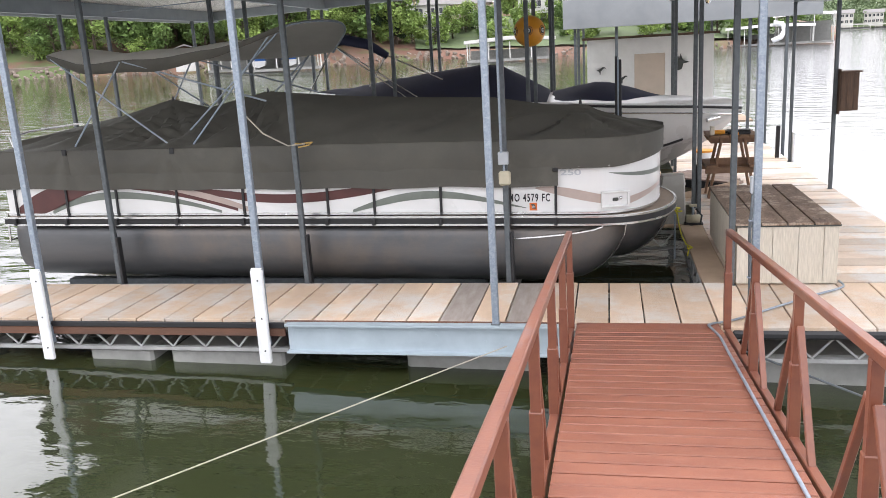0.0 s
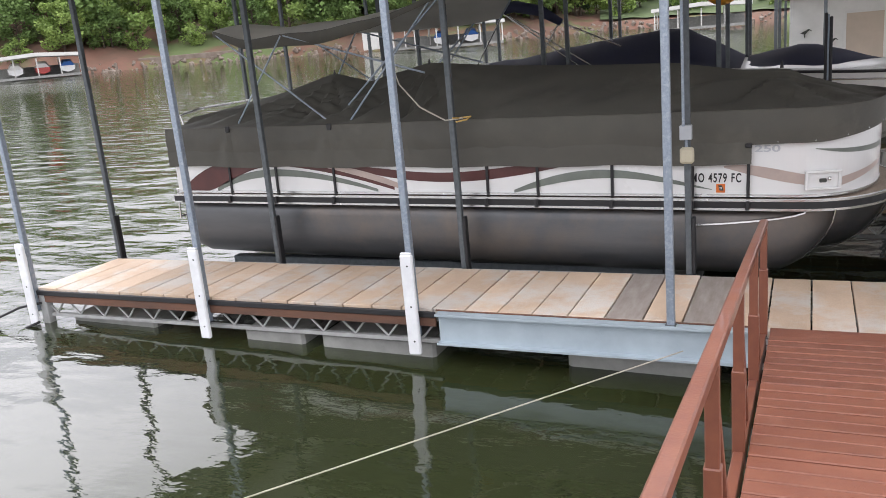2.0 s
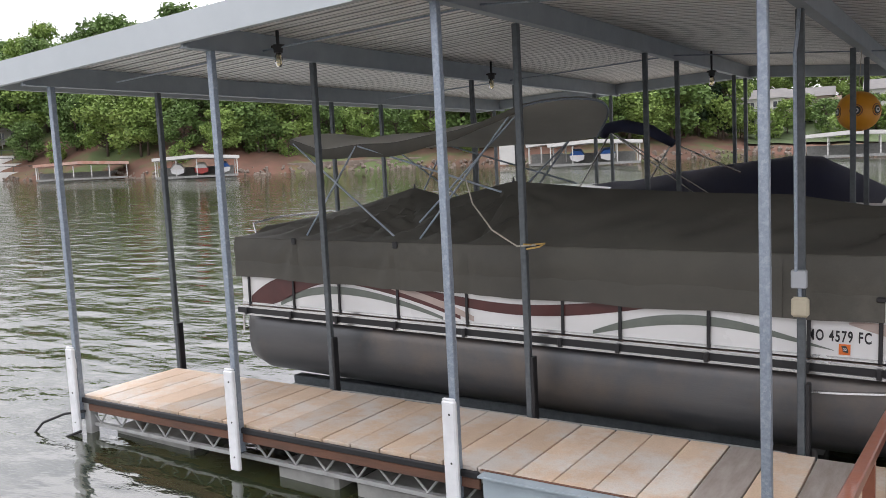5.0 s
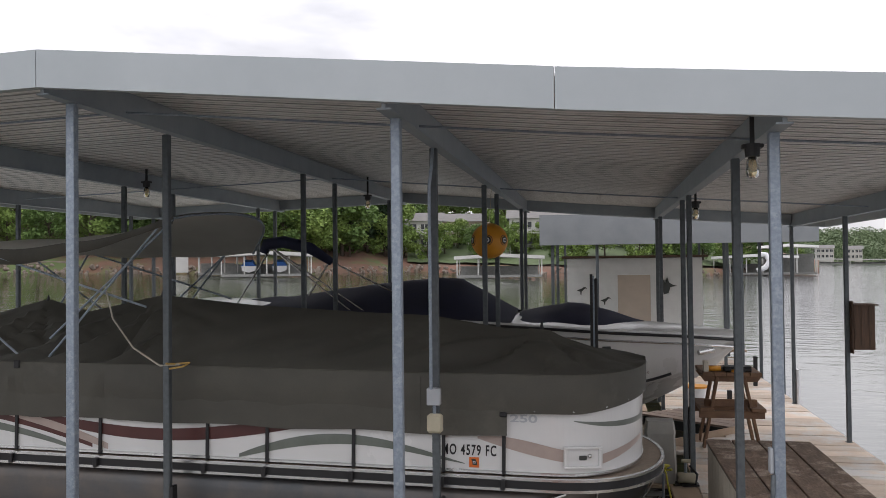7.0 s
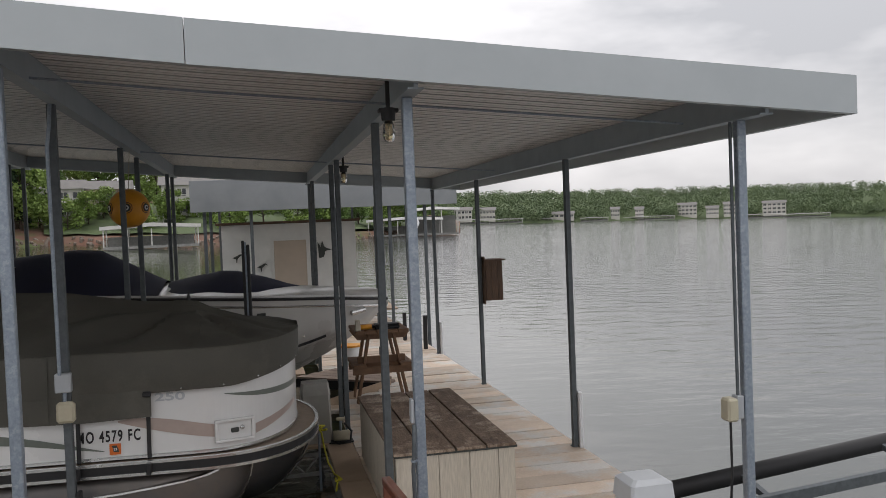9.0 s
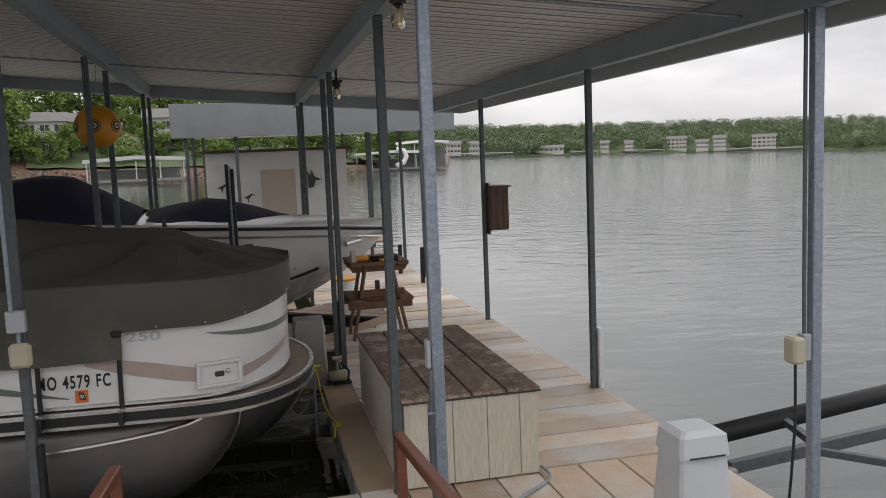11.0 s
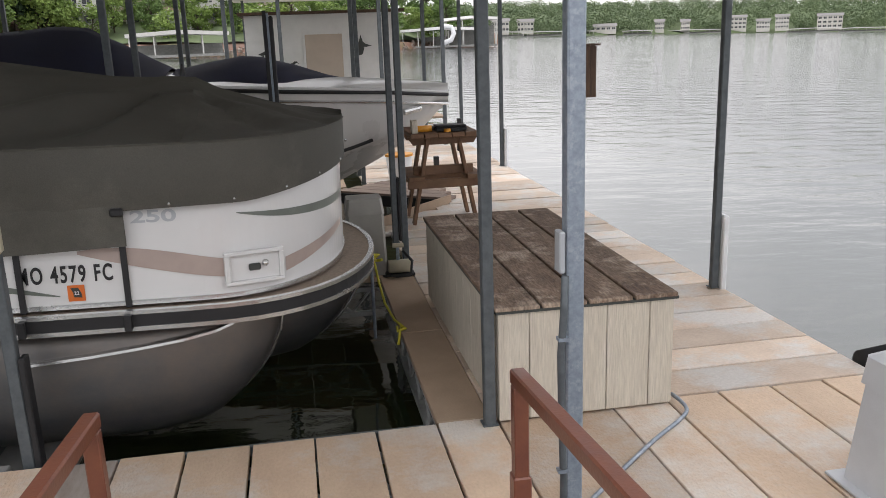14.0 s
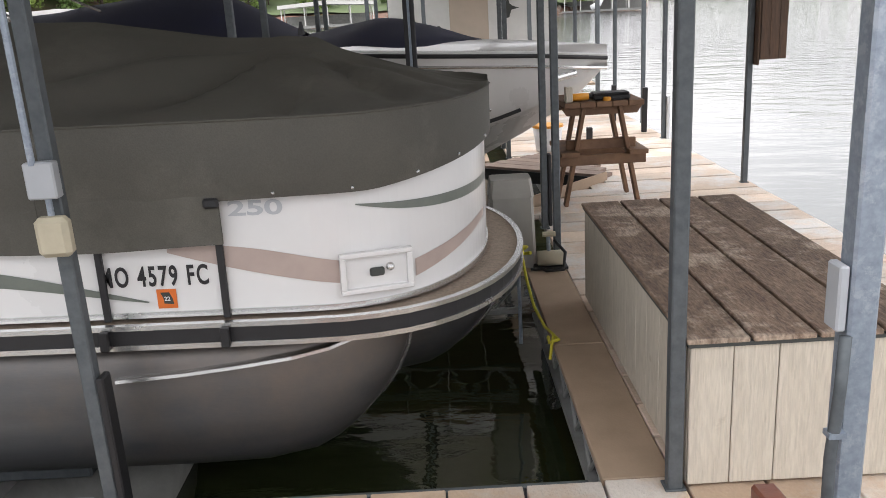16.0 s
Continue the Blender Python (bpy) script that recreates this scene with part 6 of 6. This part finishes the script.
for b, d, w in ((19.0, 545, 26), (26.8, 618, 36), (33.8, 640, 34), (36.6, 634, 30), (17.0, 482, 22), (14.5, 455, 20), (23.2, 565, 18)):
    covered_dock(b, d - 8, w, 7, M_HWHITE, "long white boat dock on the far shore", hgt=2.2)
cab = thing("white_cabin", facing(-28.4, 117, 0.3), "small white storage cabin at the waterline", "cabin")
part("wall", Geo().box(-1.4, 1.4, 0, 2.5, 0, 3.0, 0.02), M_HWHITE, cab)
part("roof", Geo().prism([(-1.7, 3.0), (0, 3.6), (1.7, 3.0), (0, 3.4)], -0.2, 2.7, "y"), M_ROOFG, cab)
slide = thing("water_slide", facing(10.6, 144, 0.4), "white curved water slide on the far dock", "slide")
part("chute", Geo().tube([(-0.5, 0, 3.2), (0.8, 0, 3.0), (1.2, -0.2, 2.0), (0.7, -0.4, 1.0), (-0.6, -0.5, 0.4)], 0.42, 8), M_WHITEPL, slide, "", True)
wall_l = thing("retaining_wall", facing(-61.0, 166, 0.0), "white terraced retaining wall with dark railings", "retaining wall")
for i, (x0, x1, y, z) in enumerate(((-12, 7, 2.0, 1.6), (-12, 4, 6.0, 3.2), (-12, 2, 10.0, 4.8))):
    part("terrace", Geo().box(x0, x1, y, y + 4, -1, z), M_HWHITE, wall_l)
    part("railing", Geo().box(x0, x1, y + 0.1, y + 0.16, z + 0.95, z + 1.05), M_DARK, wall_l)
    for k in range(8):
        xa = x0 + 0.2 + k * (x1 - x0 - 0.4) / 7
        part("rail_post", Geo().box(xa, xa + 0.1, y + 0.1, y + 0.16, z, z + 0.95), M_DARK, wall_l)
wall_r = thing("retaining_wall", facing(-38, 131, 0.3), "low stone retaining wall along the shore", "retaining wall")
part("wall", Geo().box(-13, 13, 0, 1.0, -0.6, 1.3, 0.05), M_STONE, wall_r)

# ---- boards of the decks, one by one ----
def board_mesh(name, w, ln, th, material, along):
    g = Geo()
    if along == "y":
        g.box(-w / 2, w / 2, 0, ln, -th, 0, 0.004)
    else:
        g.box(0, ln, -w / 2, w / 2, -th, 0, 0.004)
    return g.mesh(name, material)


rnd = random.Random(7)
W = 0.305
me_front = board_mesh("plank", W - 0.013, 1.22, 0.045, M_PLANK, "y")
me_long = board_mesh("plank", W - 0.013, 1.335, 0.045, M_PLANK, "y")
me_grey = board_mesh("plank", W - 0.013, 1.22, 0.045, M_PLANKGREY, "y")
x = 1.91 - 29 * W
while x + W <= 4.46:
    near_grey = abs(x + W / 2 + 0.38) < 0.1 or abs(x + W / 2 - 0.23) < 0.1
    by_gangway = x > 0.5
    p = part("plank", me_grey if near_grey else me_long if by_gangway else me_front, None, floor_front)
    p.matrix_basis = pose(x + W / 2, -0.08 if by_gangway else 0.035, rnd.uniform(-0.004, 0.003), rnd.uniform(-0.15, 0.15), 0, rnd.uniform(-0.12, 0.12))
    x += W
side = {}
y = 1.262 + W / 2
while y < 16.0:
    x0 = 2.19
    if FING1 < y < SLIP2_END:
        x0 = 1.95 + 1.12 * (1 - (6.85 - y) / 1.23 if y < 6.85 else 1 - (y - 6.85) / 1.5)
    key = round(x0, 2)
    if key not in side:
        side[key] = board_mesh("plank", W - 0.018, WALK_R - x0, 0.05, M_PLANKX, "x")
    p = part("plank", side[key], None, floor_side)
    p.matrix_basis = pose(x0, y, rnd.uniform(-0.006, 0.004), rnd.uniform(-0.4, 0.4), 0, rnd.uniform(-0.1, 0.1))
    y += W
part("plank", Geo().beam((1.90, FING1, 0.012), (3.06, 6.85, 0.012), 0.02, 0.15).mesh("plank", M_STRIP), None, floor_side)
A, B = Vector((1.78, 7.88, 0.0)), Vector((3.06, 6.88, 0.0))
along = (B - A).normalized()
out = Vector((-along.y, along.x, 0))
for k in range(5):
    a, b = A + out * (0.10 + 0.20 * k) + along * 0.06 * k, B + out * (0.10 + 0.20 * k) - along * (0.02 + 0.17 * k)
    g = Geo().box(-0.095, 0.095, -0.02, 0.02, 0, (b - a).length, 0.004, Matrix.Translation(a + Vector((0, 0, 0.022))) @ along.to_track_quat("Z", "Y").to_matrix().to_4x4())
    part("plank", g.mesh("plank", M_BROWNPLANK), None, floor_side)
part("edge_strip", Geo().beam(A + Vector((0, 0, -0.05)), B + Vector((0, 0, -0.05)), 0.03, 0.13).mesh("edge_strip", M_BLACK), None, floor_side)
me_strip = board_mesh("plank", 0.275, 1.34, 0.035, M_STRIP, "y")
for k in range(2):
    p = part("plank", me_strip, None, floor_side)
    p.matrix_basis = pose(SLIP_X + 0.139, 1.264 + 1.345 * k, -0.002)
me_fing = board_mesh("plank", W - 0.007, FING1 - FING0, 0.035, M_STRIP, "y")
x = -6.9
while x + W <= 2.2:
    p = part("plank", me_fing, None, floor_finger)
    p.matrix_basis = pose(x + W / 2, FING0, rnd.uniform(-0.004, 0.003))
    x += W
me_far = board_mesh("plank", W - 0.007, 1.2, 0.035, M_STRIP, "y")
x = -6.9
while x + W <= 2.2:
    p = part("plank", me_far, None, floor_finger)
    p.matrix_basis = pose(x + W / 2, SLIP2_END, rnd.uniform(-0.004, 0.003))
    x += W

# gangway slats
GA = math.atan(GSL)
me_slat = Geo().box(-(GX1 - GX0) / 2, (GX1 - GX0) / 2, -0.0625, 0.0625, -0.03, 0, 0.005).mesh("slat", M_REDWOOD)
s = 0.10
for k in range(64):
    yy = -0.26 - s * math.cos(GA)
    p = part("slat", me_slat, None, gangway)
    p.matrix_basis = pose((GX0 + GX1) / 2, yy, gz(yy) + rnd.uniform(-0.002, 0.002), -math.degrees(GA), 0, rnd.uniform(-0.1, 0.1))
    s += 0.1385
